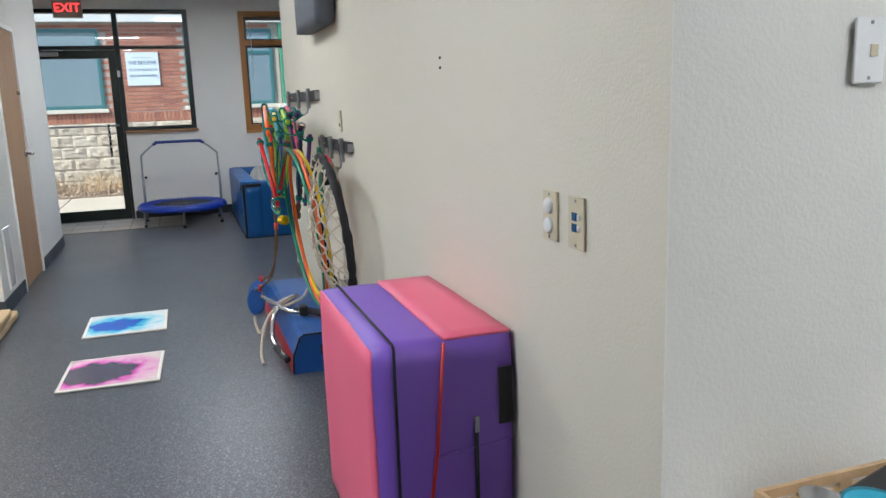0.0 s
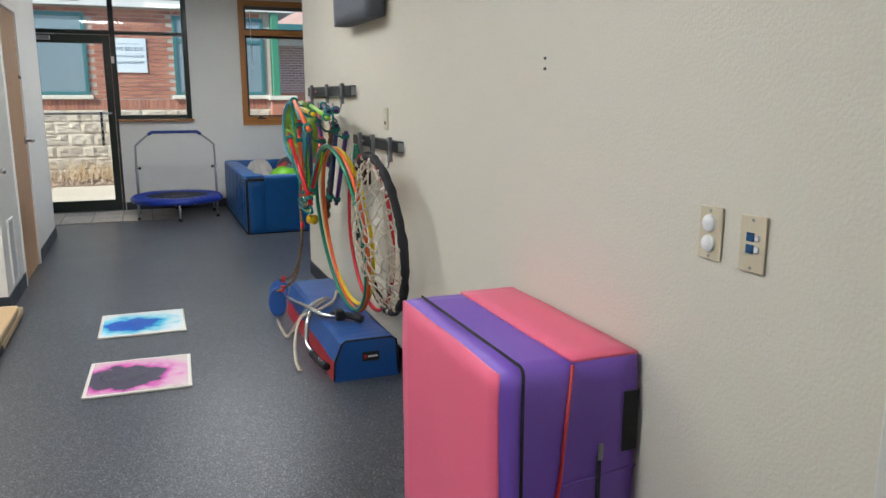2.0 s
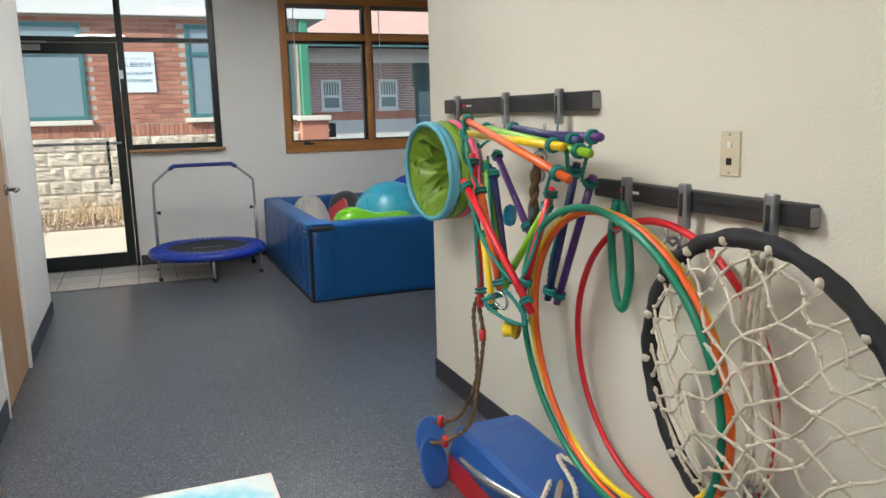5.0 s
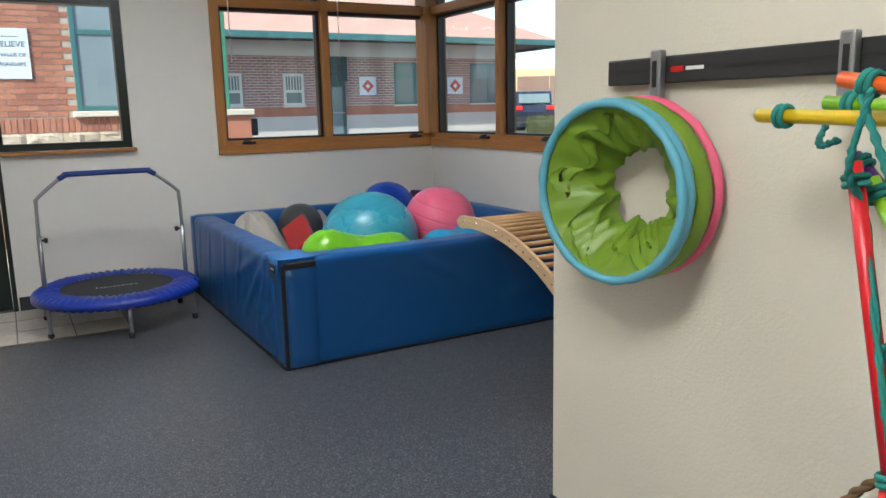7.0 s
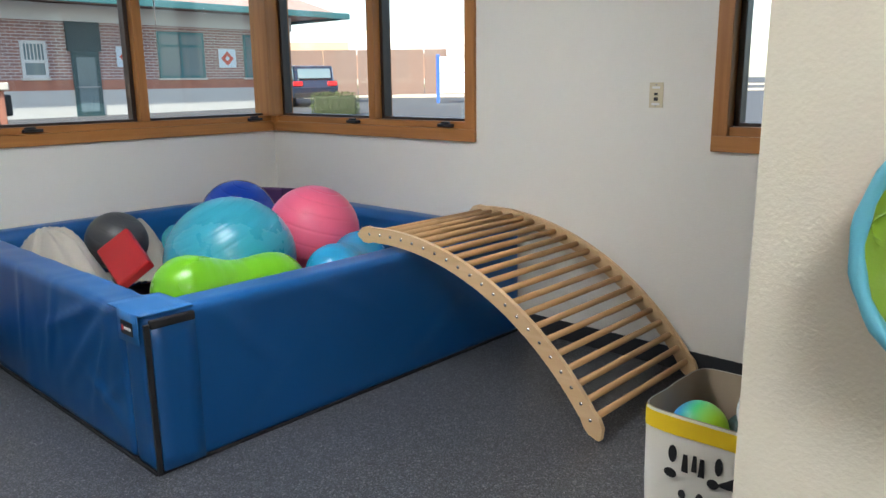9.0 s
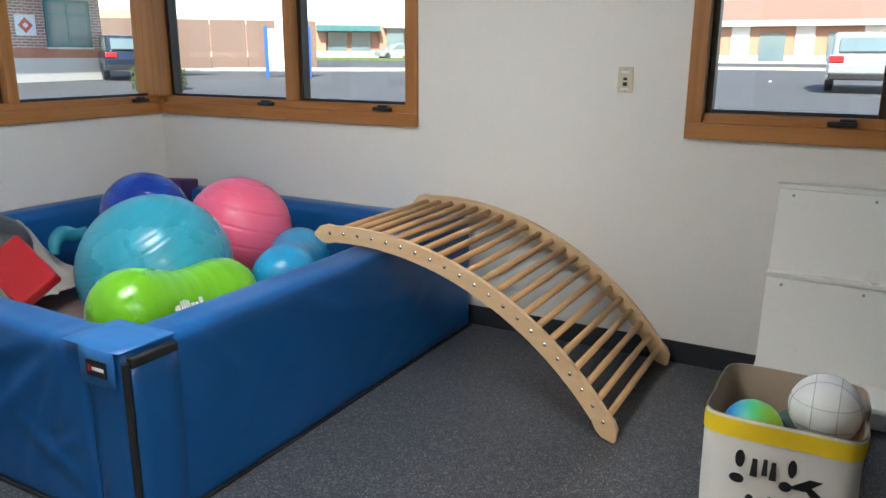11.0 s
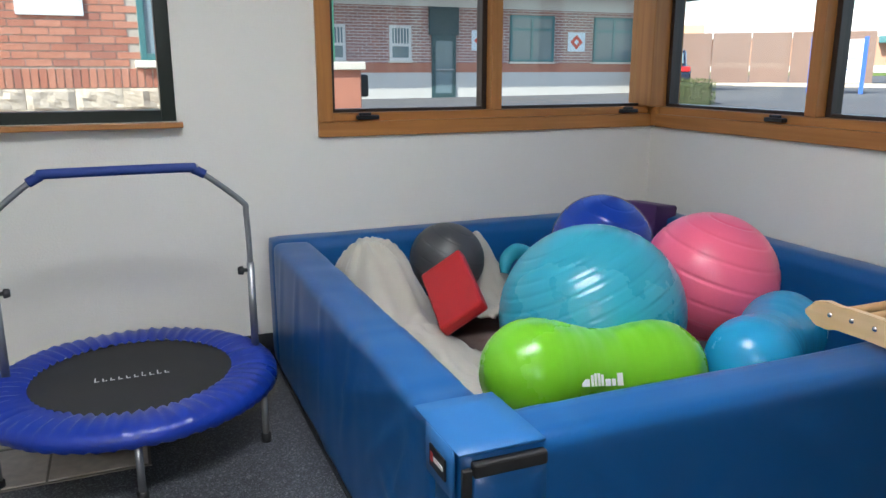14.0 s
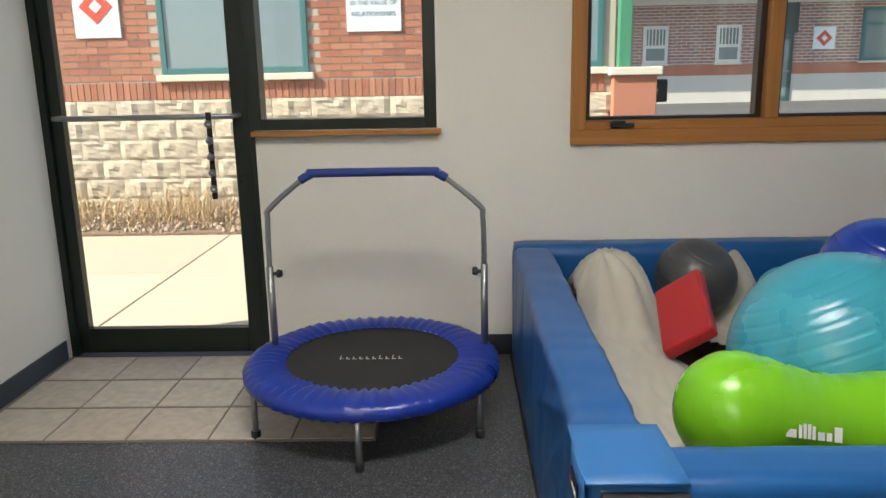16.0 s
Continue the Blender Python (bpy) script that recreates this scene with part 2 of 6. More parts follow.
def wall_x(name, x, y, z, openings, material):
    """Wall that runs along x; openings are (x0, x1, z0, z1)."""
    bm = bmesh.new()
    for a in cells(*x, [c for o in openings for c in o[:2]]):
        for b in cells(*z, [c for o in openings for c in o[2:]]):
            if not any(o[0] <= a[0] and a[1] <= o[1] and o[2] <= b[0] and b[1] <= o[3] for o in openings):
                add_box(bm, a, y, b)
    bmesh.ops.remove_doubles(bm, verts=bm.verts, dist=1e-5)
    seen = {}
    for f in bm.faces:
        seen.setdefault(frozenset(f.verts), []).append(f)
    bmesh.ops.delete(bm, geom=[f for fs in seen.values() if len(fs) > 1 for f in fs], context='FACES')
    return tagged(finish(name, bm, material), kind="structure")


def wall_y(name, x, y, z, openings, material):
    ob = wall_x(name, y, (-x[1], -x[0]), z, openings, material)
    ob.data.transform(Matrix.Rotation(math.pi / 2, 4, 'Z'))
    return ob


def structure(ob, label=""):
    return tagged(ob, label, kind="structure")


def text(name, body, size, m, material, parent=None, depth=0.001, align='CENTER'):
    cu = bpy.data.curves.new(name, 'FONT')
    cu.body, cu.size, cu.align_x, cu.align_y, cu.extrude = body, size, align, 'CENTER', depth
    tmp = bpy.data.objects.new(name, cu)
    scene.collection.objects.link(tmp)
    me = bpy.data.meshes.new_from_object(tmp.evaluated_get(bpy.context.evaluated_depsgraph_get()))
    bpy.data.objects.remove(tmp)
    me.transform(m)
    me.materials.clear()
    me.materials.append(material)
    ob = new(name, me)
    if parent:
        keep(ob, parent)
    return ob


# ---- the building ----
CEIL, EX, WX, END, NOOK = 2.78, 1.93, -2.10, -4.235, -9.33
structure(box("floor", (-4.6, 2.13), (-13.0, 0.0), (-0.15, 0.0), M["floor"]), "dark grey speckled rubber sheet floor")
structure(box("ceiling", (-4.8, 2.13), (-13.2, 0.2), (CEIL, CEIL + 0.12), M["ceil"]), "white ceiling")
DOOR = (-2.5, -1.47, 0.0, 2.62)
SIDE = (-1.47, -0.607, 1.13, 2.62)
wall_x("wall_north", (-2.7, 2.13), (0.0, 0.2), (0.0, CEIL), [DOOR, SIDE, (0.055, 2.13, 1.08, 2.56)], M["white"])
wall_y("wall_east", (EX, 2.13), (-13.0, 0.0), (0.0, CEIL), [(-1.915, 0.0, 1.08, 2.56), (-4.9, -3.35, 1.08, 2.56)], M["white"])
wall_y("wall_divider", (0.0, 0.15), (NOOK, END), (0.0, CEIL), [], M["beige"])
wall_x("wall_nook", (0.152, EX), (NOOK + .005, NOOK + .15), (0.0, CEIL), [], M["white"])
box_end = structure(box("wall_nook_face", (-0.001, 0.152), (NOOK - .003, NOOK - .0005), (0.0, CEIL), M["white"]))
wall_y("wall_west", (WX - .15, WX), (-4.65, -1.72), (0.0, CEIL), [(-3.90, -3.03, 0.0, 2.1)], M["white"])
wall_x("wall_west_return", (-2.5, WX - .15), (-1.87, -1.72), (0.0, CEIL), [], M["white"])
wall_y("wall_west_entry", (-2.65, -2.5), (-1.72, 0.0), (0.0, CEIL), [], M["white"])
wall_x("wall_west_south", (-4.6, WX - .15), (-4.65, -4.5), (0.0, CEIL), [], M["beige"])
wall_y("wall_west_far", (-4.75, -4.6), (-13.0, -4.5), (0.0, CEIL), [], M["white"])
wall_x("wall_south", (-4.75, 2.13), (-13.15, -13.0), (0.0, CEIL), [], M["white"])
BH = 0.105
structure(boxes("baseboard", [((-0.008, -0.001), (NOOK + .01, END), (0.0, BH)), ((-0.008, 0.15), (END, END + 0.007), (0.0, BH)),
    ((EX - 0.008, EX - 0.001), (NOOK + .16, -0.01), (0.0, BH)), ((-1.46, EX - 0.01), (-0.008, -0.001), (0.0, BH))], M["base"]), "dark grey vinyl base")
structure(boxes("baseboard", [((WX + 0.001, WX + 0.009), (-4.65, -3.91), (0.0, BH)), ((WX + 0.001, WX + 0.009), (-3.02, -1.72), (0.0, BH)),
    ((-2.499, -2.491), (-1.71, -0.03), (0.0, BH)), ((-2.49, WX), (-1.719, -1.711), (0.0, BH)), ((-4.6, WX + 0.009), (-4.66, -4.652), (0.0, BH))], M["baseblue"]), "blue-grey vinyl base")

# assumed ceiling lamps, out of view; places and power set to light the room
for lx, ly, power in ((-.45, -2.35, .92), (-2.0, -5.6, 1.32), (-2.2, -8.7, 1.3), (1.0, -11.2, 1.0)):
    fr = boxes("housing", [((lx - .61, lx + .61), (ly - .3, ly - .27), (CEIL - .03, CEIL)), ((lx - .61, lx + .61), (ly + .27, ly + .3), (CEIL - .03, CEIL)),
        ((lx - .61, lx - .58), (ly - .27, ly + .27), (CEIL - .03, CEIL)), ((lx + .58, lx + .61), (ly - .27, ly + .27), (CEIL - .03, CEIL))], M["whitep"])
    le = box("diffuser", (lx - .58, lx + .58), (ly - .27, ly + .27), (CEIL - .015, CEIL - .002), glow_mat("lamp_diffuser", (0.97, 0.99, 1.0), LAMP * power))
    thing("ceiling_lamp", (lx, ly, CEIL - .03), [fr, le], "assumed white ceiling light panel, out of view, lit", "lamp", "ceiling light panels")

# entrance door and sidelight
def pane(name, x, y, z, parent=None):
    ob = box(name, x, y, z, M["glass"], parent=parent)
    ob.visible_shadow = False
    return ob
F = M["frame"]
dx0, dx1 = DOOR[0], DOOR[1]
fr = boxes("frame", [((dx0, dx0 + .035), (0.02, .13), (0, 2.62)), ((dx1 - .03, dx1 + .03), (0.02, .13), (0, 2.62)), ((-.667, -.607), (.02, .13), (1.13, 2.62)),
    ((dx0 + .035, dx1 - .03), (.02, .13), (2.135, 2.185)), ((dx1 + .03, -.667), (.02, .13), (2.14, 2.18)), ((dx0 + .035, dx1 - .03), (.02, .13), (2.57, 2.62)),
    ((dx1 + .03, -.667), (.02, .13), (2.57, 2.62)), ((dx1 + .03, -.667), (.02, .13), (1.13, 1.18))], F, 0.003)
leafs = boxes("leaf", [((dx0 + .039, dx0 + .095), (.04, .09), (.012, 2.13)), ((dx1 - .115, dx1 - .034), (.04, .09), (.012, 2.13)), ((dx0 + .095, dx1 - .115), (.04, .09), (.012, .14)),
    ((dx0 + .095, dx1 - .115), (.04, .09), (2.03, 2.13))], F, 0.003)
g = [pane("pane", (dx0 + .095, dx1 - .115), (.06, .068), (.14, 2.03)), pane("pane", (dx0 + .06, dx1 - .03), (.06, .068), (2.185, 2.57)),
    pane("pane", (dx1 + .03, -.667), (.06, .068), (2.18, 2.57)), pane("pane", (dx1 + .03, -.667), (.06, .068), (1.18, 2.14))]
push = tube("push_bar", [(dx0 + .1, .04, 1.205), (dx0 + .1, -.05, 1.205), (dx0 + .12, -.07, 1.205), (dx1 - .1, -.07, 1.205), (dx1 - .08, -.05, 1.205), (dx1 - .08, .04, 1.205)], 0.012, M["alu"])
lock = lathe("lock_cylinder", [(0, -.02), (.016, -.02), (.018, 0), (.02, .02)], M["chrome"], m=pose(dx1 - .075, .03, .9, 90))
sensor = box("alarm_contact", (dx1 - .03, dx1 + .005), (0.0, .02), (1.8, 1.88), M["whitep"], .006)
closer = [box("closer", (dx0 + .1, dx0 + .36), (-.03, .035), (2.06, 2.11), M["alu"], .008), box("closer_arm", (dx0 + .2, dx0 + .42), (-.06, -.03), (2.12, 2.135), M["alu"], .003, m=None)]
tagged(thing("door_1", (dx0, .05, 0), [fr, leafs, push, lock, sensor, *g, *closer], "dark green metal glazed entrance door with sidelight, closed", "door"), kind="structure")
structure(box("window_sill", (-1.475, -.585), (-.06, .02), (1.105, 1.129), M["oak"], .004), "oak window sill")

# jingle bells that hang from the push bar
parts = [box("strap", (-1.67, -1.645), (-.086, -.083), (.82, 1.225), M["blackfab"])]
for i in range(5):
    parts.append(lathe("bell", [(0, -.019), (.012, -.015), (.019, 0), (.012, .015), (0, .019)], M["alu"], m=pose(-1.6575, -.098, .87 + i * .075, 90), seg=12))
thing("door_bells", (-1.6575, -.085, .82), parts, "black strap with silver jingle bells on the door bar", "bells")

# exit sign over the door
EXITM = glow_mat("exit_red", (0.9, 0.03, 0.03), 2.0)
body = box("body", (-2.10, -1.78), (-.35, -.3), (2.475, 2.675), mat("tan_metal", (.32, .27, .21), .5), .01)
wr = text("lettering", "EXIT", .14, pose(-1.94, -.352, 2.585, 90), EXITM)
arm = box("mount", (-1.97, -1.91), (-.34, -.31), (2.675, CEIL), M["alu"])
thing("exit_sign", (-1.94, -.32, 2.46), [body, wr, arm], "tan exit sign with glowing red letters, hung from ceiling", "sign")

# timber corner window and the second window
def casement(name, u0, u1, axis, fixed, mullions, left_post=True, right_post=True, z0=1.04, z1=2.6):
    """Casing, rails, sashes and panes of a wall of windows between u0 and u1; axis 0 runs along x at y=fixed, 1 along y at x=fixed."""
    def put(n, u, d, z, material, bv=.003):
        return box(n, u, d, z, material, bv) if axis == 0 else box(n, (fixed + d[0], fixed + d[1]), u, z, material, bv)
    W, WZ = (M["oak"], M["oakz"]) if axis == 0 else (M["oaky"], M["oakz"])
    ps = [put("casing", (u0, u1), (-.022, 0.05), (z0, z0 + .07), W), put("casing", (u0, u1), (-.022, 0.05), (z1 - .07, z1), W)]
    if left_post:
        ps.append(put("casing", (u0, u0 + .07), (-.022, .05), (z0 + .07, z1 - .07), WZ))
    if right_post:
        ps.append(put("casing", (u1 - .07, u1), (-.022, .05), (z0 + .07, z1 - .07), WZ))
    a0, a1 = u0 + (.07 if left_post else 0), u1 - (.07 if right_post else 0)
    ps.append(put("sill_rail", (a0, a1), (.0, .14), (z0 + .07, z0 + .11), W))
    ps.append(put("rail", (a0, a1), (-.01, .14), (2.17, 2.24), W))
    edges = [a0] + [v for m_ in mullions for v in (m_ - .03, m_ + .03)] + [a1]
    for m_ in mullions:
        ps.append(put("mullion", (m_ - .03, m_ + .03), (-.012, .142), (z0 + .11, z1 - .07), WZ))
    for s0, s1 in zip(edges[::2], edges[1::2]):
        for b0, b1 in ((z0 + .11, 2.17), (2.24, z1 - .07)):
            t = .028
            for uu, zz in (((s0, s0 + t), (b0, b1)), ((s1 - t, s1), (b0, b1)), ((s0 + t, s1 - t), (b0, b0 + .016)), ((s0 + t, s1 - t), (b1 - t, b1))):
                ps.append(put("sash", uu, (.045, .11), zz, M["sash"], .002))
            p = put("pane", (s0 + t, s1 - t), (.075, .082), (b0 + .016, b1 - t), M["glass"], 0)
            p.visible_shadow = False
            ps.append(p)
        if axis == 0:
            cx = s0 + (.17 if s0 < .5 else (s1 - s0) - .17)
        else:
            cx = s0 + .15 if s0 < -1 else s1 - .15
        k = put("crank", (cx - .055, cx + .055), (-.035, .0), (z0 + .078, z0 + .098), M["black"], .006)
        h = put("crank_handle", (cx - .05, cx + .01), (-.05, -.03), (z0 + .098, z0 + .112), M["black"], .005)
        ps += [k, h]
    return ps

ws = casement("w", .018, EX - .0, 0, 0.0, [.947], right_post=False)
ws.append(box("corner_post", (EX - .06, EX + .14), (-.06, .14), (1.15, 2.53), M["oakz"], .004))
ws.append(box("corner_block", (EX - .021, EX + .14), (-.0595, .14), (1.045, 1.149), M["oakz"], .002))
tagged(thing("window_1", (.5, 0, 1.04), ws, "oak-framed casement window that meets the corner", "window"), kind="structure")
ws = casement("w", -1.95, -.06, 1, EX, [-1.09], right_post=False)
tagged(thing("window_2", (EX, -1, 1.04), ws, "oak-framed casement window that meets the corner", "window"), kind="structure")
ws = casement("w", -4.94, -3.325, 1, EX, [-4.12], z0=1.06)
tagged(thing("window_3", (EX, -4, 1.04), ws, "oak-framed casement window over white steps", "window"), kind="structure")
# raised blinds and their cords
BL = mat("brown_blind", (.10, .085, .07), .6)
for nx, x, y in (("a", (.1, .9), (-.02, .03)), ("b", (1.0, 1.85), (-.02, .03))):
    thing("window_blind", (x[0], 0, 2.5), [box("headrail", x, y, (2.485, 2.528), BL, .004), tube("wand", [(x[0] + .06, -.024, 2.49), (x[0] + .065, -.024, 1.75)], .004, M["whitep"], seg=6)], "brown window blind drawn up, with a clear wand", "blind", "window blinds")

# store-room door in the west wall
leaf = box("leaf", (WX - .05, WX - .004), (-3.865, -3.065), (.008, 2.06), M["doorwood"], .003)
jm = boxes("frame", [((WX - .13, WX + .012), (-3.90, -3.868), (0, 2.1)), ((WX - .13, WX + .012), (-3.062, -3.03), (0, 2.1)), ((WX - .13, WX + .012), (-3.868, -3.062), (2.064, 2.1))], M["paint_white"], .003)
hw = [tube("handle", [(WX, -3.14, 1.05), (WX + .055, -3.14, 1.05), (WX + .062, -3.15, 1.05), (WX + .062, -3.26, 1.05)], .01, M["chrome"]), lathe("rose", [(0, 0), (.03, 0), (.03, .012), (0, .013)], M["chrome"], m=pose(WX - .003, -3.14, 1.05, 0, 90)),
    lathe("deadbolt", [(0, 0), (.016, 0), (.016, .02), (0, .021)], M["chrome"], m=pose(WX - .003, -3.14, 1.56, 0, 90))]
for hz in (.3, 1.08, 1.85):
    hw.append(box("hinge", (WX - .003, WX + .006), (-3.872, -3.832), (hz - .055, hz + .055), M["alu"], .002))
tagged(thing("door_2", (WX, -3.6, 0), [leaf, jm, *hw], "birch wooden door with steel lever, closed", "door"), kind="structure")
# vent grille, coat hook, lamp switch on that wall
slats = [((WX + .002, WX + .012), (-4.43, -4.24), (.155 + i * .0195, .163 + i * .0195)) for i in range(21)]
gr = each("louvre", slats, M["whitep"])
gf = boxes("frame", [((WX, WX + .014), (-4.45, -4.43), (.135, .58)), ((WX, WX + .014), (-4.24, -4.22), (.135, .58)), ((WX, WX + .014), (-4.43, -4.24), (.135, .152)), ((WX, WX + .014), (-4.43, -4.24), (.562, .58))], M["whitep"], .002)
thing("vent_grille", (WX, -4.25, .12), [*gr, gf], "white louvred air grille low on the wall", "grille")
thing("wall_hook", (WX, -4.5, .96), [lathe("knob", [(0, .06), (.018, .055), (.02, .04), (.012, .03), (.01, 0), (.025, 0)], M["chrome"], m=pose(WX, -4.6, .93, 0, 90))], "round steel knob on the wall", "knob")

# ---- outside ----
def ground_h(x, y):
    d = max(0.0, math.hypot(max(0, x - 3), max(0, y - 5)))
    return -0.03 + 0.95 * (1 - math.exp(-d / 36.0))
xs = [-2000, -500, -100, -30, -15, -8, -4, 0, 2.5, 4, 6, 8, 11, 14, 18, 22, 27, 33, 40, 50, 65, 90, 140, 300, 800, 2500]
ys = [-2000, -500, -100, -40, -20, -10, -5, 0.2, 1.6, 3.1, 5, 7, 9, 12, 15, 18, 22, 26, 32, 40, 55, 80, 140, 300, 800, 2500]
bm = bmesh.new()
gv = [[bm.verts.new((x, y, (-0.2 if (x < 2.2 and y < .15) else ground_h(x, y)))) for x in xs] for y in ys]
for j in range(len(ys) - 1):
    for i in range(len(xs) - 1):
        bm.faces.new((gv[j][i], gv[j][i + 1], gv[j + 1][i + 1], gv[j + 1][i]))
structure(finish("ground", bm, mat("asphalt", (.085, .087, .093), .9, .25, .6, .5, 70, dist=.01), smooth=True), "grey asphalt car park")
TEALF = mat("teal_metal", (.05, .16, .17), .4, .06, 4, .02)
PALE = mat("pale_painted_block", (.52, .51, .48), .85, .06, 2, .3, 40)
SILL = mat("limestone_sill", (.6, .57, .5), .8, .06, 6, .2)
DARKG = mat("dim_window_glass", (.14, .20, .22), .06, .1, 1, 0)
BLINDG = mat("glass_over_blinds", (.20, .27, .31), .08, .06, 2, 0)
FASC = mat("white_fascia", (.62, .63, .62), .6, .04, 2, .05)
MORTAR = mat("mortar", (.42, .37, .32), .95, .1, 15, .3)
FY = 4.2
# concrete walk in slabs
CONC = piece_mat("concrete_slab", [(.62, .54, .43), (.58, .5, .4), (.64, .56, .45)], .9, .3, 120, .003)
walkway = structure(box("pavement", (-9, 2.6), (.2, 3.1), (-.12, -.012), M["grout"]), "pale concrete walk outside the door")
for sx in (-8.6, -7.1, -5.6, -4.1, -2.59, -1.08, .43):
    for sy0, sy1 in ((.21, 1.69), (1.7, 3.09)):
        o = box("slab", (sx + .006, sx + 1.504), (sy0, sy1), (-.1, 0.0), CONC, .006)
        o.parent = walkway
# planting bed: stones and dry grass
structure(box("planting_bed", (-9, 1.3), (3.1, FY + .05), (-.1, .02), mat("bark_mulch", (.24, .17, .12), .95, .5, 25, .9, 60, dist=.03)), "bark and gravel bed along the building")
rnd = random.Random(4)
bm = bmesh.new()
for i in range(1500):
    x, y = rnd.uniform(-6.5, 1.2), rnd.uniform(3.12, FY - .08)
    s = rnd.uniform(.012, .035)
    z = .02 + .12 * (y - 3.1)
    m_ = pose(x, y, z, rnd.uniform(0, 180), rnd.uniform(0, 180), rnd.uniform(0, 180)) @ Matrix.Diagonal((s, s * rnd.uniform(.6, 1), s * rnd.uniform(.4, .8), 1))
    bmesh.ops.create_icosphere(bm, subdivisions=1, radius=1, matrix=m_)
tagged(finish("bed_gravel", bm, mat("bed_gravel_stone", (.38, .29, .22), .9, .5, 12, .3, 60)), "brown gravel and bark pieces in the bed", "gravel", kind="stuff")
bm = bmesh.new()
for i in range(1500):
    cx = rnd.choice((-4.3, -3.5, -3.0, -2.2, -1.6, -.4, .6)) + rnd.gauss(0, .22)
    cy = rnd.uniform(3.3, FY - .1)
    h, lean, a = rnd.uniform(.1, .42), rnd.uniform(.02, .28), rnd.uniform(0, 6.28)
    z0, w = .03, .003
    dx_, dy_ = math.cos(a), math.sin(a)
    pts_ = [Vector((cx, cy, z0)), Vector((cx + dx_ * lean * .3, cy + dy_ * lean * .3, z0 + h * .6)), Vector((cx + dx_ * lean, min(FY - .05, cy + dy_ * lean), z0 + h))]
    sd = Vector((-dy_, dx_, 0)) * w
    vs = [bm.verts.new(p + s) for p in pts_[:2] for s in (sd, -sd)] + [bm.verts.new(pts_[2])]
    bm.faces.new((vs[0], vs[1], vs[3], vs[2]))
    bm.faces.new((vs[2], vs[3], vs[4]))
tagged(finish("dry_grass", bm, mat("straw", (.5, .36, .2), .9, .25, 8, 0)), "dry straw-coloured grass tufts in the bed", "grass", kind="stuff")

# brick building across the walk
bw = structure(box("building_wall", (-12, 1.05), (FY - .006, FY + .3), (-.1, 2.9), MORTAR), "red brick wall on a split-face stone base")
def neighbour_window(x0, x1, z0, z1, bars, y=FY, w=.06, label="teal-framed window with a pale sill", glass=None, fm=None):
    ps = [boxes("frame", [((x0, x0 + w), (y - .035, y + .03), (z0, z1)), ((x1 - w, x1), (y - .035, y + .03), (z0, z1)), ((x0 + w, x1 - w), (y - .035, y + .03), (z0, z0 + w)), ((x0 + w, x1 - w), (y - .035, y + .03), (z1 - w, z1))]
        + [((b - w / 2, b + w / 2), (y - .03, y + .025), (z0 + w, z1 - w)) for b in bars[0]] + [((x0 + w, x1 - w), (y - .032, y + .027), (b - w / 2, b + w / 2)) for b in bars[1]], fm or TEALF, .004),
        box("pane", (x0 + w, x1 - w), (y - .018, y - .015), (z0 + w, z1 - w), glass or BLINDG), box("sill", (x0 - .05, x1 + .05), (y - .07, y + .02), (z0 - .07, z0 - .002), SILL, .008)]
    tagged(thing("facade_window", (x0, y, z0), ps, label, "window", "windows of the neighbouring buildings"), kind="structure")
neighbour_window(-3.49, -2.0, 1.43, 2.78, ([], [2.36]))
neighbour_window(-.62, .93, 1.43, 2.78, ([.15], [2.36]))
neighbour_window(-6.4, -4.9, 1.43, 2.78, ([], [2.36]))
BRICK = piece_mat("red_brick", [(.52, .22, .145), (.46, .185, .125), (.56, .25, .17), (.40, .165, .12), (.50, .225, .155)], .9, .4, 90, .004)
BRICKJ = mat("red_brick_far", (.40, .17, .115), .9, .25, 4, .4, 90)
STONE = piece_mat("split_stone", [(.64, .56, .45), (.58, .5, .4), (.68, .6, .49), (.6, .53, .44)], .95, .6, 40, .01)
roof_n = boxes("eave", [((-12.5, 1.5), (FY - .10, FY + 4), (2.9, 3.0)), ((-12.5, 1.5), (FY - .13, FY - .10), (2.88, 3.12))], FASC, .01)
thing("neighbour_roof", (-5, FY, 2.9), [roof_n], "white soffit and fascia of the neighbouring building", "roof")
# side wall and green corner post
structure(box("building_wall_side", (.86, 1.05), (FY + .3, 9), (-.1, 2.9), MORTAR), "side of the brick building")
thing("porch_post", (1.12, FY - .02, 0), [box("post", (1.07, 1.2), (FY - .1, FY + .03), (1.42, 3.0), mat("green_post_paint", (.06, .24, .15), .4), .01), box("pier", (1.02, 1.45), (FY - .15, FY + .2), (-.05, 1.34), BRICKJ, .01), box("cap", (.98, 1.49), (FY - .19, FY + .24), (1.34, 1.42), SILL, .01)], "green porch post on a brick pier", "post")
thing("mail_box", (1.75, FY + .6, 0), [box("body", (1.40, 1.73), (FY + .5, FY + .75), (1.05, 1.29), M["black"], .02), box("post", (1.54, 1.6), (FY + .6, FY + .66), (0, 1.05), M["black"], .004), box("mark", (1.52, 1.61), (FY + .495, FY + .5), (1.13, 1.22), M["labelw"], m=Matrix.Translation((1.565, 0, 1.175)) @ pose(0, 0, 0, 0, 45) @ Matrix.Translation((-1.565, 0, -1.175)))], "black sign box on a post outside", "sign")
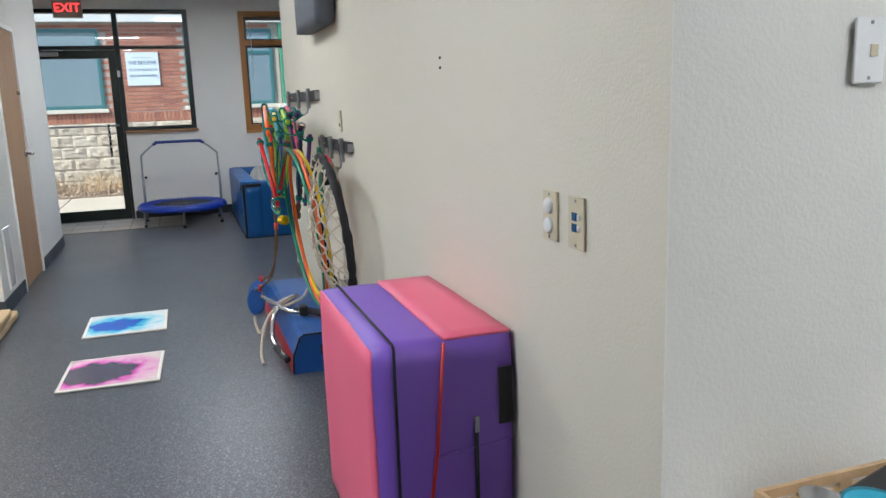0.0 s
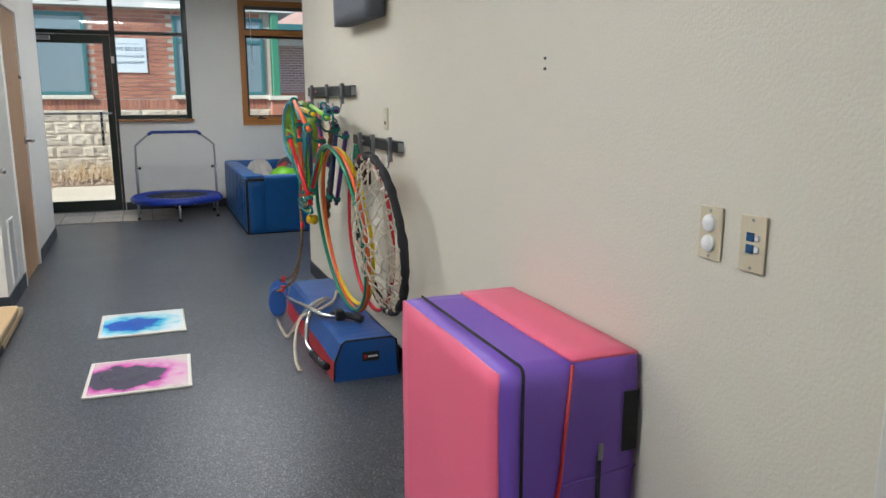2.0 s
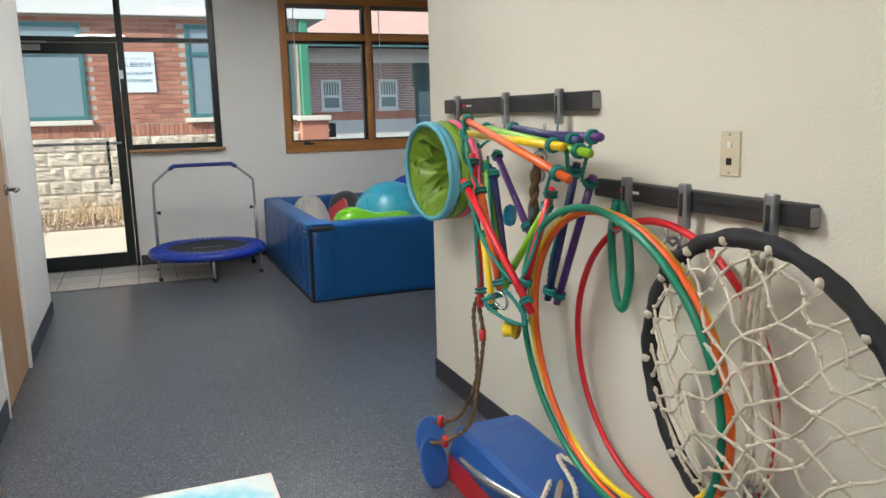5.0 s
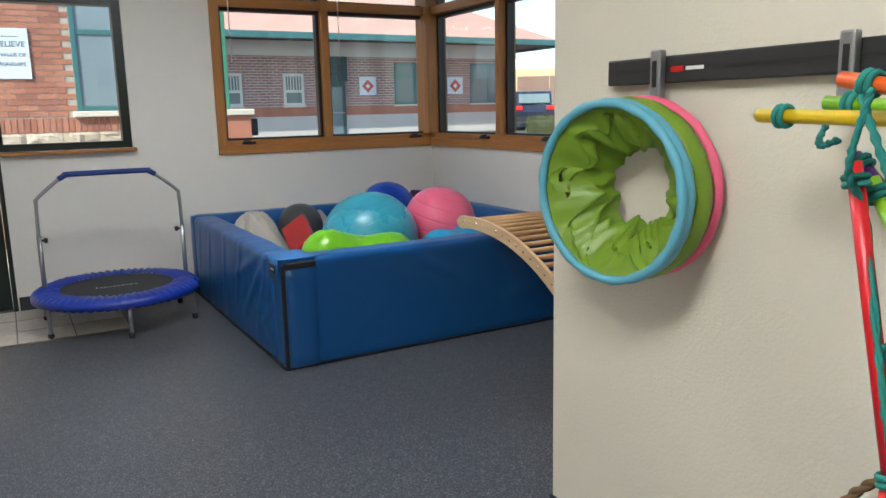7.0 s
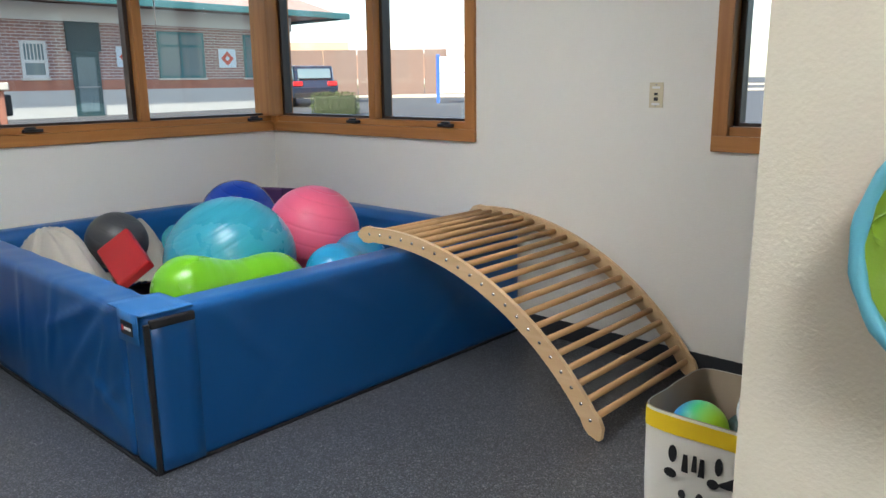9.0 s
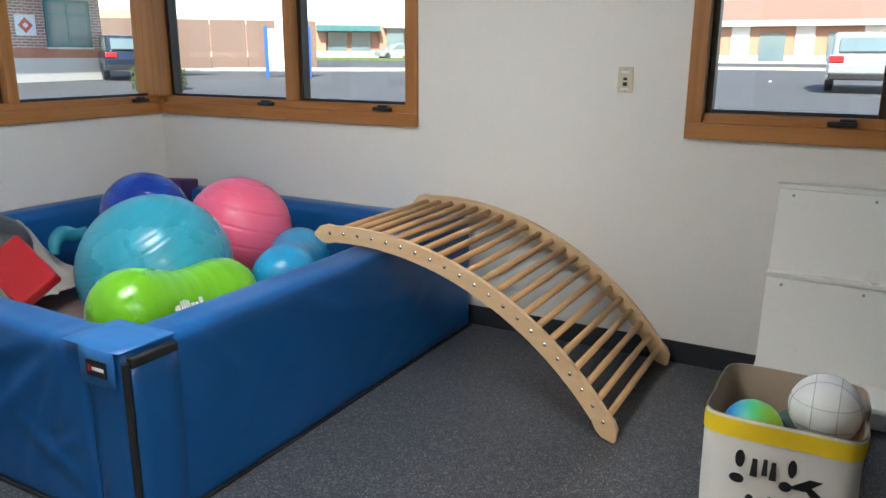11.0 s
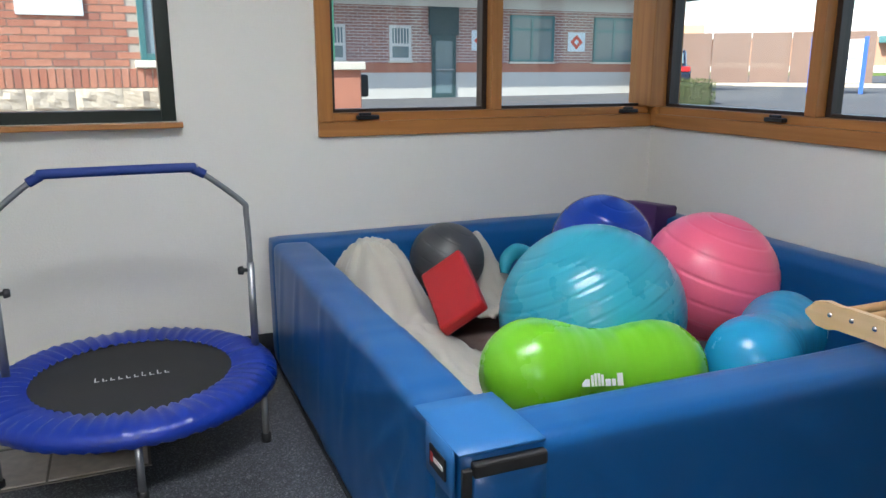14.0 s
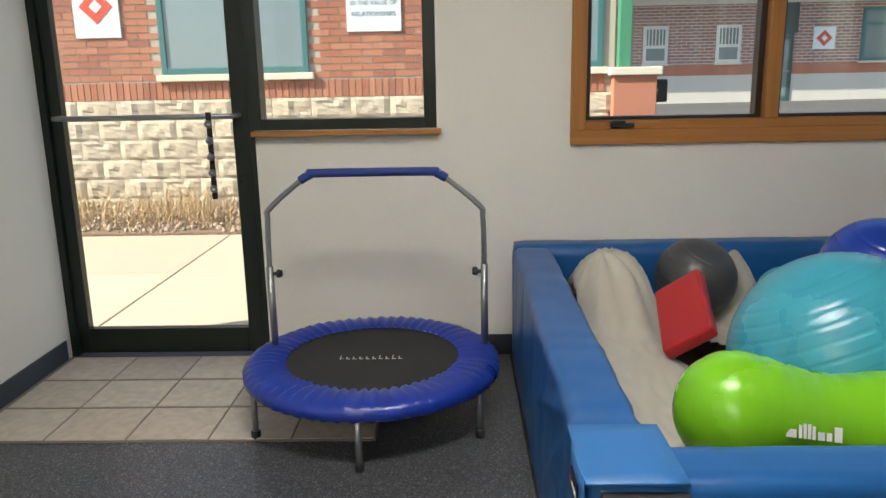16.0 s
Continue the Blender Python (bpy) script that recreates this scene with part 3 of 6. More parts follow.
# wall signs
SIGNB = mat("sign_face", (.62, .70, .76), .4, .02)
INK = mat("sign_ink", (.03, .08, .14), .5)
sg = [box("panel", (-1.6, -1.06), (FY - .03, FY - .01), (1.81, 2.38), SIGNB, .003)]
for ln, zz, sz in (("WE BELIEVE", 2.20, .088), ("IN THE VALUE OF", 2.08, .058), ("RELATIONSHIPS", 1.975, .062)):
    sg.append(text("lettering", ln, sz, pose(-1.33, FY - .031, zz, 90), INK, None, .001))
sg.append(box("rule", (-1.5, -1.16), (FY - .032, FY - .03), (2.285, 2.29), INK))
thing("wall_sign", (-1.33, FY - .02, 1.81), sg, "pale blue wall sign with three lines of lettering", "sign")
REDL = mat("sign_red", (.55, .08, .05), .5)
def logo_sign(x0, x1, y, z0, z1):
    c = ((x0 + x1) / 2, (z0 + z1) / 2)
    w = (x1 - x0)
    rot = Matrix.Translation((c[0], y, c[1])) @ pose(0, 0, 0, 0, 45)
    ps = [box("panel", (x0, x1), (y - .03, y - .01), (z0, z1), SIGNB, .003), box("mark", (-w * .26, w * .26), (-.034, -.03), (-w * .26, w * .26), REDL, m=rot), box("mark", (-w * .1, w * .1), (-.037, -.034), (-w * .1, w * .1), SIGNB, m=rot)]
    thing("wall_sign", (c[0], y, z0), ps, "white wall sign with a red diamond mark", "sign", "diamond signs")
logo_sign(-4.32, -3.86, FY, 1.8, 2.4)

# the far wing with its hipped roof
def brick_tex():
    m = mat("wing_brick", (.3, .12, .09), .9)
    n, l = m.node_tree.nodes, m.node_tree.links
    b = n.new("ShaderNodeTexBrick")
    tc = [q for q in n if q.type == 'TEX_COORD'][0]
    mp = n.new("ShaderNodeMapping")
    mp.inputs["Rotation"].default_value = (radians(90), 0, 0)
    b.inputs["Scale"].default_value = 1.0
    b.inputs["Brick Width"].default_value, b.inputs["Row Height"].default_value, b.inputs["Mortar Size"].default_value = .3, .1, .012
    b.inputs["Color1"].default_value, b.inputs["Color2"].default_value, b.inputs["Mortar"].default_value = (.36, .19, .16, 1), (.26, .145, .13, 1), (.55, .52, .50, 1)
    l.new(tc.outputs["Object"], mp.inputs[0])
    l.new(mp.outputs[0], b.inputs["Vector"])
    l.new(b.outputs[0], n["Principled BSDF"].inputs["Base Color"])
    return m
WY = 22.0
structure(boxes("wing_wall", [((1.5, 18.4), (WY, WY + 10), (1.55, 3.45))], brick_tex()), "brick wall of the far wing")
structure(boxes("wing_base", [((1.5, 18.4), (WY - .04, WY + 10.04), (-.3, 1.22))], PALE), "pale painted lower wall of the far wing")
structure(boxes("wing_band", [((1.5, 18.4), (WY - .03, WY + 10.03), (1.22, 1.55))], BRICKJ), "soldier course of the far wing")
structure(boxes("wing_frieze", [((1.45, 18.45), (WY - .06, WY + 10.06), (3.45, 4.0))], FASC), "white frieze of the far wing")
bm = bmesh.new()
ex0, ex1, ey0, ey1, ez, rz_ = -1.0, 20.2, WY - 1.5, WY + 12, 4.05, 7.4
v = [bm.verts.new(p) for p in ((ex0, ey0, ez), (ex1, ey0, ez), (ex1, ey1, ez), (ex0, ey1, ez), (ex0 + 6.5, (ey0 + ey1) / 2, rz_), (ex1 - 6.5, (ey0 + ey1) / 2, rz_))]
for f in ((0, 1, 5, 4), (1, 2, 5), (2, 3, 4, 5), (3, 0, 4), (3, 2, 1, 0)):
    bm.faces.new([v[i] for i in f])
rf = finish("shingles", bm, mat("pink_shingle", (.42, .27, .23), .9, .18, 2, .6, 6, dist=.02))
ea = boxes("gutter", [((ex0, ex1), (ey0 - .12, ey0), (ez - .12, ez + .12)), ((ex1, ex1 + .12), (ey0 - .12, ey1), (ez - .12, ez + .12))], TEALF, .02)
thing("wing_roof", (10, WY, ez), [rf, ea], "pinkish shingled hip roof with green gutter", "roof")
wl = mat("white_window_frame", (.6, .6, .58), .5)
def wing_win(x0, x1, z0, z1, bars, fm=None):
    neighbour_window(x0, x1, z0, z1, bars, WY - .03, .1, "window of the far wing", DARKG, fm)
wing_win(5.5, 6.3, 1.62, 2.8, ([], [2.15]), wl)
wing_win(7.85, 8.65, 1.62, 2.8, ([], [2.15]), wl)
for gx in (5.5, 7.85):
    tagged(thing("window_grille", (gx, WY, 2.2), each("bar", [((gx + .16 + .11 * k, gx + .19 + .11 * k), (WY - .075, WY - .055), (2.2, 2.72)) for k in range(5)], wl), "white upright bars over a window", "bars", "window bars of the wing"), kind="structure")
wing_win(12.5, 14.35, 1.6, 3.25, ([13.4], [2.75]))
wing_win(16.1, 17.9, 1.6, 3.25, ([17.0], [2.75]))
thing("wing_door", (9.85, WY, .2), [box("leaf", (9.4, 10.33), (WY - .08, WY - .04), (.15, 2.5), mat("dark_teal_door", (.03, .07, .075), .4), .01), box("pane", (9.55, 10.18), (WY - .09, WY - .08), (.5, 2.3), DARKG), box("bar", (9.5, 10.25), (WY - .16, WY - .12), (1.3, 1.34), M["alu"]), box("header", (9.3, 10.43), (WY - .09, WY - .03), (2.5, 3.45), mat("dark_teal_panel", (.03, .06, .065), .5))], "dark glazed door of the far wing", "door")
logo_sign(10.95, 11.65, WY - .03, 1.98, 2.68)
logo_sign(14.95, 15.7, WY - .03, 1.98, 2.68)

# far buildings, car park furniture
def turned(ob, az, dist, z=0.0):
    """Stand a thing built round the origin, facing -y, at a bearing from the window."""
    a = radians(az)
    ob.matrix_world = Matrix.Translation((-1.2 + dist * math.sin(a), -3.9 + dist * math.cos(a), z)) @ Matrix.Rotation(-a, 4, 'Z')
    return ob
def far_thing(name, parts, label, cat, az, dist, z, group=""):
    e = thing(name, (0, 0, 0), parts, label, cat, group)
    turned(e, az, dist, z)
    return e
W = mat("white_render", (.78, .76, .72), .8, .04, .3, .05)
TB = mat("tan_brick", (.45, .24, .16), .9, .12, .6, .2)
ps = [box("wall", (-45, 24), (0, 30), (3.9, 7.2), W, .05), *each("pier", [((x, x + 2.2), (-.3, .5), (-.6, 3.9)) for x in (-44, -37, -30, -22, -14, -7, -1.5, 8, 12, 19)], TB), box("lower_wall", (-45, 24), (.5, 1), (-.6, 3.9), TB),
    *each("shop_glass", [((x, x + 2.6), (.3, .5), (-.4, 3.2)) for x in (-41, -33, -26, -18, 1.0, 4.2, 10, 15)], DARKG), box("canopy", (-.5, 8), (-2.2, 0), (3.1, 3.9), TEALF, .05), box("base", (-45, 24), (-.36, -.3), (-.6, .5), SILL),
    box("tower", (8.5, 17), (-1.5, 6), (3.6, 9.0), W, .05), *each("tower_glass", [((9, 11.3), (-.6, -.4), (0, 3.7)), ((13.5, 16), (-.6, -.4), (0, 3.7))], DARKG)]
far_thing("shop_building", ps, "long white shop building with brick piers and glass", "building", 52, 108, 1.2)
RB = mat("red_roof_tile", (.40, .17, .13), .9, .12, .5, .3)
bm = bmesh.new()
v = [bm.verts.new(p) for p in ((-17, -1, 3.6), (17, -1, 3.6), (17, 18, 3.6), (-17, 18, 3.6), (-6, 8.5, 7.0), (6, 8.5, 7.0))]
for f in ((0, 1, 5, 4), (1, 2, 5), (2, 3, 4, 5), (3, 0, 4), (3, 2, 1, 0)):
    bm.faces.new([v[i] for i in f])
ps = [finish("roof", bm, RB), box("fascia", (-17.1, 17.1), (-1.1, -.9), (3.2, 3.7), FASC), box("wall", (-16, 16), (0, 17), (-.6, 3.3), TB), box("band", (-16, 16), (-.06, 0), (-.6, .6), SILL), *each("pier", [((x, x + 1.6), (-.15, 0), (-.6, 3.2)) for x in (-15, -8, -2.5, 3, 9, 13)], W),
    *each("glazing", [((x, x + 2.2), (-.1, -.02), (-.2, 2.6)) for x in (-12, -5.5, .2, 6)], DARKG)]
far_thing("clinic_building", ps, "low brick building with a red hip roof", "building", 87, 78, .75)
FB = mat("brown_fence", (.19, .125, .10), .8, .1, 1, .1)
far_thing("fence", [*each("panel", [((x, x + 1.96), (0, .08), (-.6, 2.5)) for x in np.arange(-5, 7, 2.0)], FB, .01)], "brown solid fence panels round a yard", "fence", 43, 46, .75)
far_thing("tan_wall", [box("wall", (-3, 3), (0, .3), (-.5, 3.0), mat("tan_stucco", (.62, .42, .26), .9, .05, 1, .1), .02)], "tan rendered garden wall", "wall", 37.5, 47, .75)
BLUEP = mat("blue_sign_metal", (.02, .10, .42), .4)
far_thing("monument_sign", [*each("post", [((-.95, -.8), (-.08, .08), (-.5, 2.0)), ((.8, .95), (-.08, .08), (-.5, 2.0))], BLUEP, .01), box("panel", (-.8, .8), (-.05, .05), (.35, 1.9), M["paint_white"], .02), box("cap", (-.5, .3), (-.05, .05), (1.9, 2.35), M["paint_white"], .1), *each("rule", [((-.75, .75), (-.056, -.05), (.8, .83)), ((-.75, .75), (-.056, -.05), (1.2, 1.23))], BLUEP)], "white monument sign with blue posts by the road", "sign", 49.5, 33, .5)
# islands, grass and bay lines
KERB = mat("pale_island", (.5, .43, .33), .9, .1, 1, .3, 20)
GR = mat("grass_strip", (.10, .15, .04), .95, .3, 2, .5, 30)
def strip(name, az, dist, w, d, mat_, label, lift=.06, thick=.3):
    o = structure(box(name, (-w, w), (0, d), (-thick, 0), mat_, .03), label)
    a = radians(az)
    x, y = -1.2 + dist * math.sin(a), -3.9 + dist * math.cos(a)
    turned(o, az, dist, ground_h(x, y) + lift)
    return o
strip("traffic_island", 56, 40, 9, 5, KERB, "pale traffic island", .1)
strip("traffic_island", 92, 45, 22, 4, KERB, "pale traffic island", .1)
strip("lawn", 53, 74, 22, 18, GR, "green lawn strip", .2, .6)
strip("sidewalk", 87, 66, 30, 6, KERB, "pale walk before the low building", .12)
strip("sidewalk", 40, 42, 10, 1.2, KERB, "pale kerb before the fence", .1)
LINE = mat("road_paint", (.6, .6, .58), .8, .15, 8, .1)
for az, dist, rot in ((80, 17, 0), (80, 22, 0), (84, 30, 0), (92, 20, 0), (97, 23, 0), (62, 20, 0), (55, 17, 0)):
    strip("bay_line", az, dist, .06, 4.2, LINE, "white bay line", .02, .05)


def car(col, label, az, dist, turn):
    """Estate car: body, cabin, glass, wheels, lamps; length along x."""
    paint = mat("car_paint", col, .25, .03, 2, 0, metal=.5, coat=.6)
    def loft(name, prof, hw, taper, material, bv):
        bm = bmesh.new()
        k = len(prof)
        rows_ = []
        for yy, s in ((-hw, taper), (-hw * .93, 1.0), (hw * .93, 1.0), (hw, taper)):
            cx = sum(p[0] for p in prof) / k
            cz = min(p[1] for p in prof)
            rows_.append([bm.verts.new((cx + (x - cx) * s, yy, cz + (z - cz) * (s if z > cz else 1))) for x, z in prof])
        for a, b in zip(rows_, rows_[1:]):
            for i in range(k):
                bm.faces.new((a[i], a[(i + 1) % k], b[(i + 1) % k], b[i]))
        bm.faces.new(rows_[0][::-1])
        bm.faces.new(rows_[-1])
        return finish(name, bm, material)
    body = loft("body", [(-2.3, .35), (-2.35, .75), (-2.2, 1.02), (1.1, 1.05), (2.0, .95), (2.32, .7), (2.3, .32)], .92, .97, paint, .05)
    cab = loft("cabin", [(-2.18, 1.0), (-1.85, 1.6), (-.2, 1.68), (.35, 1.6), (1.15, 1.03)], .80, .93, paint, .04)
    gl = loft("side_glass", [(-1.95, 1.08), (-1.72, 1.52), (-.2, 1.58), (.3, 1.52), (.95, 1.08)], .815, .95, DARKG, .02)
    rg = box("rear_glass", (-2.13, -2.03), (-.65, .65), (1.08, 1.5), DARKG, .02, m=Matrix.Translation((-2.1, 0, 1.3)) @ pose(0, 0, 0, 0, 25) @ Matrix.Translation((2.08, 0, -1.3)))
    tl = each("tail_lamp", [((-2.37, -2.2), (-.88, -.5), (.82, 1.0)), ((-2.37, -2.2), (.5, .88), (.82, 1.0))], M["red"], .02)
    bp = box("bumper", (-2.4, -2.2), (-.85, .85), (.35, .55), M["black"], .03)
    ps = [body, cab, gl, rg, *tl, bp]
    for x in (-1.4, 1.45):
        for y in (-.82, .82):
            wh = lathe("wheel", [(0, -.1), (.2, -.1), (.22, -.11), (.33, -.1), (.345, -.05), (.345, .05), (.33, .1), (.22, .11), (.2, .1), (0, .1)], M["black"], m=pose(x, y, .345, 90), seg=20)
            ps.append(wh)
    e = thing("car", (0, 0, 0), ps, label, "car", "parked cars")
    a = radians(az)
    x, y = -1.2 + dist * math.sin(a), -3.9 + dist * math.cos(a)
    e.matrix_world = pose(x, y, ground_h(x, y), 0, 0, turn)
car((.55, .56, .58), "silver estate car parked outside", 89.5, 26, 2)
car((.45, .45, .46), "grey off-road car parked by the shop", 57.5, 84, 145)
car((.03, .045, .08), "dark blue car parked by the far wing", 38.2, 33, 60)
# hedge by the wing
bm = bmesh.new()
for i in range(2600):
    x, y, z = rnd.uniform(-1.3, 1.3), rnd.uniform(-.6, .6), rnd.uniform(0, .85)
    e = max(abs(x) / 1.3, abs(y) / .6, z / .85)
    if e < .8 or (x / 1.3) ** 4 + (y / .6) ** 4 + (max(0, z - .3) / .6) ** 4 > 1.15:
        continue
    s = rnd.uniform(.03, .06)
    mt = pose(x, y, z, rnd.uniform(0, 180), rnd.uniform(0, 180), rnd.uniform(0, 180))
    vs = [bm.verts.new(mt @ Vector(p) ) for p in ((-s, 0, 0), (0, -s * .5, 0), (s, 0, 0), (0, s * .5, 0))]
    bm.faces.new(vs)
hb = finish("hedge", bm, mat("hedge_leaf", (.07, .10, .03), .8, .4, 6, 0))
core = box("hedge_core", (-1.1, 1.1), (-.45, .45), (-.3, .7), mat("hedge_core", (.03, .04, .015), .9, .3, 8, .5), .12)
hedge = far_thing("clipped_hedge", [hb, core], "low clipped green hedge by the drive", "hedge", 40.4, 25, .35)
hedge.matrix_basis = hedge.matrix_basis @ Matrix.Diagonal((.62, .8, .85, 1))

# bricks, soldier course and split stones of the near wall
def brick_mesh(name, w, h, d, mt, rough=0.0, seed=0):
    bm = bmesh.new()
    bmesh.ops.create_cube(bm, size=1.0)
    bmesh.ops.scale(bm, vec=(w, d, h), verts=bm.verts)
    if rough:
        fs = [f for f in bm.faces if f.normal.y < -.5]
        es = list({e for f in fs for e in f.edges})
        bmesh.ops.subdivide_edges(bm, edges=es, cuts=6, use_grid_fill=True)
        for v in bm.verts:
            if v.co.y < -d / 2 + 1e-4 and abs(v.co.x) < w / 2 - .01 and abs(v.co.z) < h / 2 - .01:
                v.co.y -= rough * (.6 + noise.noise(Vector((v.co.x * 11 + seed * 7, v.co.z * 11, seed))) + .6 * noise.noise(Vector((v.co.x * 25, v.co.z * 25, seed + 9))))
    me = bpy.data.meshes.new(name)
    bm.to_mesh(me)
    bm.free()
    me.materials.append(mt)
    return me
bmA, bmH, bmS = brick_mesh("brick", .203, .0575, .05, BRICK), brick_mesh("brick", .0575, .17, .05, BRICK), [brick_mesh("stone", .396, .196, .06, STONE, .02, k) for k in range(4)]
def piece(name, me, x, y, z, parent):
    o = new(name, me)
    o.location = (x, y, z)
    o.parent = parent
WIN = [(-3.56, -1.93), (-.69, 1.0), (-6.47, -4.83)]
near, rest = 0, bmesh.new()
for r in range(22):
    z = 1.375 + .0675 * r + .03
    for k in range(52):
        x = -7.0 + .213 * k + (.1065 if r % 2 else 0)
        if x > .98 or any(a + .03 < x < b - .03 for a, b in WIN) and z < 2.79:
            continue
        if -5 < x < 0 and near < 300:
            piece("brick", bmA, x, FY + .012, z, bw)
            near += 1
        else:
            add_box(rest, (x - .1015, x + .1015), (FY - .013, FY + .037), (z - .029, z + .029))
for k in range(108):
    x = -6.3 + .0675 * k
    if k > 25:
        piece("soldier_brick", bmH, x, FY + .006, 1.27, bw)
    else:
        add_box(rest, (x - .029, x + .029), (FY - .019, FY + .03), (1.185, 1.355))
for r in range(6):
    for k in range(19):
        piece("stone", bmS[(k * 3 + r) % 4], -6.4 + .4 * k + (.2 if r % 2 else 0), FY + .0, .08 + .2 * r, bw)
o = finish("brickwork", rest, BRICKJ)
o.parent = bw
tagged(o, kind="stuff")
# entry tiles
te = structure(box("entry_grout", (-2.499, -.84), (-.925, -.002), (.0005, .004), M["grout"]), "beige stone floor tiles at the door")
tm = None
for r in range(3):
    for k in range(6):
        x0, x1 = max(-2.492, -1.494 - .325 * (4 - k) + .325), min(-.846, -1.494 - .325 * (4 - k) + .65)
        if x1 - x0 < .04:
            continue
        y1, y0 = -.012 - .306 * r, -.306 - .306 * r
        o = box("tile", (x0 + .004, x1 - .004), (y0 + .004, y1 - .004), (.004, .009), M["tile"], .002)
        o.parent = te

# ---- colours of the equipment ----
M.update({
    "vinyl": mat("blue_vinyl", (.004, .082, .265), .36, .08, 3, .25, 500, dist=.0006),
    "vinyl2": mat("royal_blue_vinyl", (.012, .075, .27), .38, .06, 3, .2, 500, dist=.0006),
    "flap": mat("pale_blue_vinyl", (.018, .13, .36), .45, .06, 3, .25, 500, dist=.0006),
    "redv": mat("red_vinyl", (.42, .012, .016), .4, .06, 3, .2, 400, dist=.0006),
    "pinkv": mat("pink_vinyl", (.80, .13, .23), .45, .05, 3, .25, 400, dist=.0006),
    "purplev": mat("purple_vinyl", (.19, .085, .47), .45, .05, 3, .25, 400, dist=.0006),
    "teal": mat("teal_rubber", (.035, .31, .42), .27, .03, 3, .02, 200),
    "pink": mat("pink_rubber", (.85, .14, .24), .3, .03, 3, .02, 200),
    "navy": mat("navy_rubber", (.008, .045, .34), .22, .03, 3, .02, 200),
    "greyr": mat("grey_rubber", (.06, .062, .065), .4, .06, 3, .02, 200),
    "sky": mat("sky_blue_rubber", (.02, .30, .56), .27, .03, 3, .02, 200),
    "lime": mat("lime_rubber", (.16, .48, .018), .27, .03, 3, .02, 200),
    "sheet": mat("grey_cotton", (.46, .43, .37), .9, .08, 6, .4, 500, sheen=.2),
    "ply": wood_mat("birch_ply", (.66, .46, .27), (.56, .37, .19), 1, .5, 4),
    "rung": wood_mat("beech_rung", (.55, .33, .15), (.46, .26, .10), 0, .5, 5),
    "padblue": mat("trampoline_pad", (.010, .035, .30), .3, .08, 4, .3, 60, dist=.003),
    "jump": mat("jump_mat", (.018, .018, .018), .7, .1, 6, .4, 700),
    "foamblue": mat("blue_foam", (.01, .035, .19), .7, .1, 8, .2, 300),
    "ropew": mat("white_rope", (.55, .49, .38), .85, .15, 30, .4, 400),
    "ropeb": mat("brown_rope", (.13, .075, .035), .9, .2, 30, .4, 400),
    "ropet": mat("teal_rope", (.01, .19, .16), .8, .15, 30, .4, 400),
    "d_orange": mat("orange_paint", (.75, .12, .02), .35), "d_yellow": mat("yellow_paint", (.75, .52, .01), .35), "d_green": mat("lime_paint", (.22, .50, .02), .35),
    "d_navy": mat("navy_paint", (.012, .018, .09), .35), "d_purple": mat("purple_paint", (.10, .03, .19), .35), "d_red": mat("red_paint", (.58, .012, .02), .35),
    "d_teal": mat("green_hoop", (.005, .20, .11), .35),
    "tun_g": mat("lime_nylon", (.16, .28, .02), .42, .06, 5, .2, 300), "tun_b": mat("light_blue_nylon", (.10, .36, .46), .5, .06, 5, .2, 300), "tun_p": mat("pink_nylon", (.80, .12, .22), .5, .06, 5, .2, 300),
    "railm": mat("charcoal_rail", (.02, .02, .021), .5, .1, 8, .05),
    "tanv": mat("tan_vinyl", (.58, .40, .20), .4, .05, 3, .15, 400, dist=.0006),
})


def padded(name, x, y, z, material, bevel=.03, amp=.006, fu=6.0, fz=1.6, parent=None, step=.06, creases=()):
    """Stuffed vinyl panel with soft edges and slack, wrinkled faces."""
    bm = bmesh.new()
    n = [max(2, int((q[1] - q[0]) / step)) for q in (x, y, z)]
    bmesh.ops.create_cube(bm, size=1.0)
    for ax in range(3):
        es = [e for e in bm.edges if abs((e.verts[0].co - e.verts[1].co)[ax]) > 1e-6]
        bmesh.ops.subdivide_edges(bm, edges=es, cuts=n[ax], use_grid_fill=True)
    lo, hi = Vector((x[0], y[0], z[0])), Vector((x[1], y[1], z[1]))
    for v in bm.verts:
        p = Vector([(lo[i] + hi[i]) / 2 + v.co[i] * (hi[i] - lo[i]) for i in range(3)])
        q = Vector([min(max(p[i], lo[i] + bevel), hi[i] - bevel) for i in range(3)])
        d = p - q
        nrm = d.normalized() if d.length > 1e-6 else Vector((0, 0, 0))
        w = noise.noise(Vector((p.x * fu, p.y * fu, p.z * fz))) + .5 * noise.noise(Vector((p.x * fu * 2.3, p.y * fu * 2.3, p.z * fz * 2)))
        cr = 0.0
        for ax, u0, z0, u1, z1, h, wd in creases:
            a, b, c = Vector((u0, z0)), Vector((u1, z1)), Vector((p[ax], p.z))
            t = min(1, max(0, (c - a).dot(b - a) / (b - a).length_squared))
            dd = (c - a.lerp(b, t)).length
            cr += h * math.sin(math.pi * (.15 + .85 * t)) * (math.exp(-(dd / wd) ** 2) - .5 * math.exp(-(dd / (2.2 * wd)) ** 2))
        v.co = q + nrm * (bevel + amp * w + cr)
    return finish(name, bm, material, parent, True)


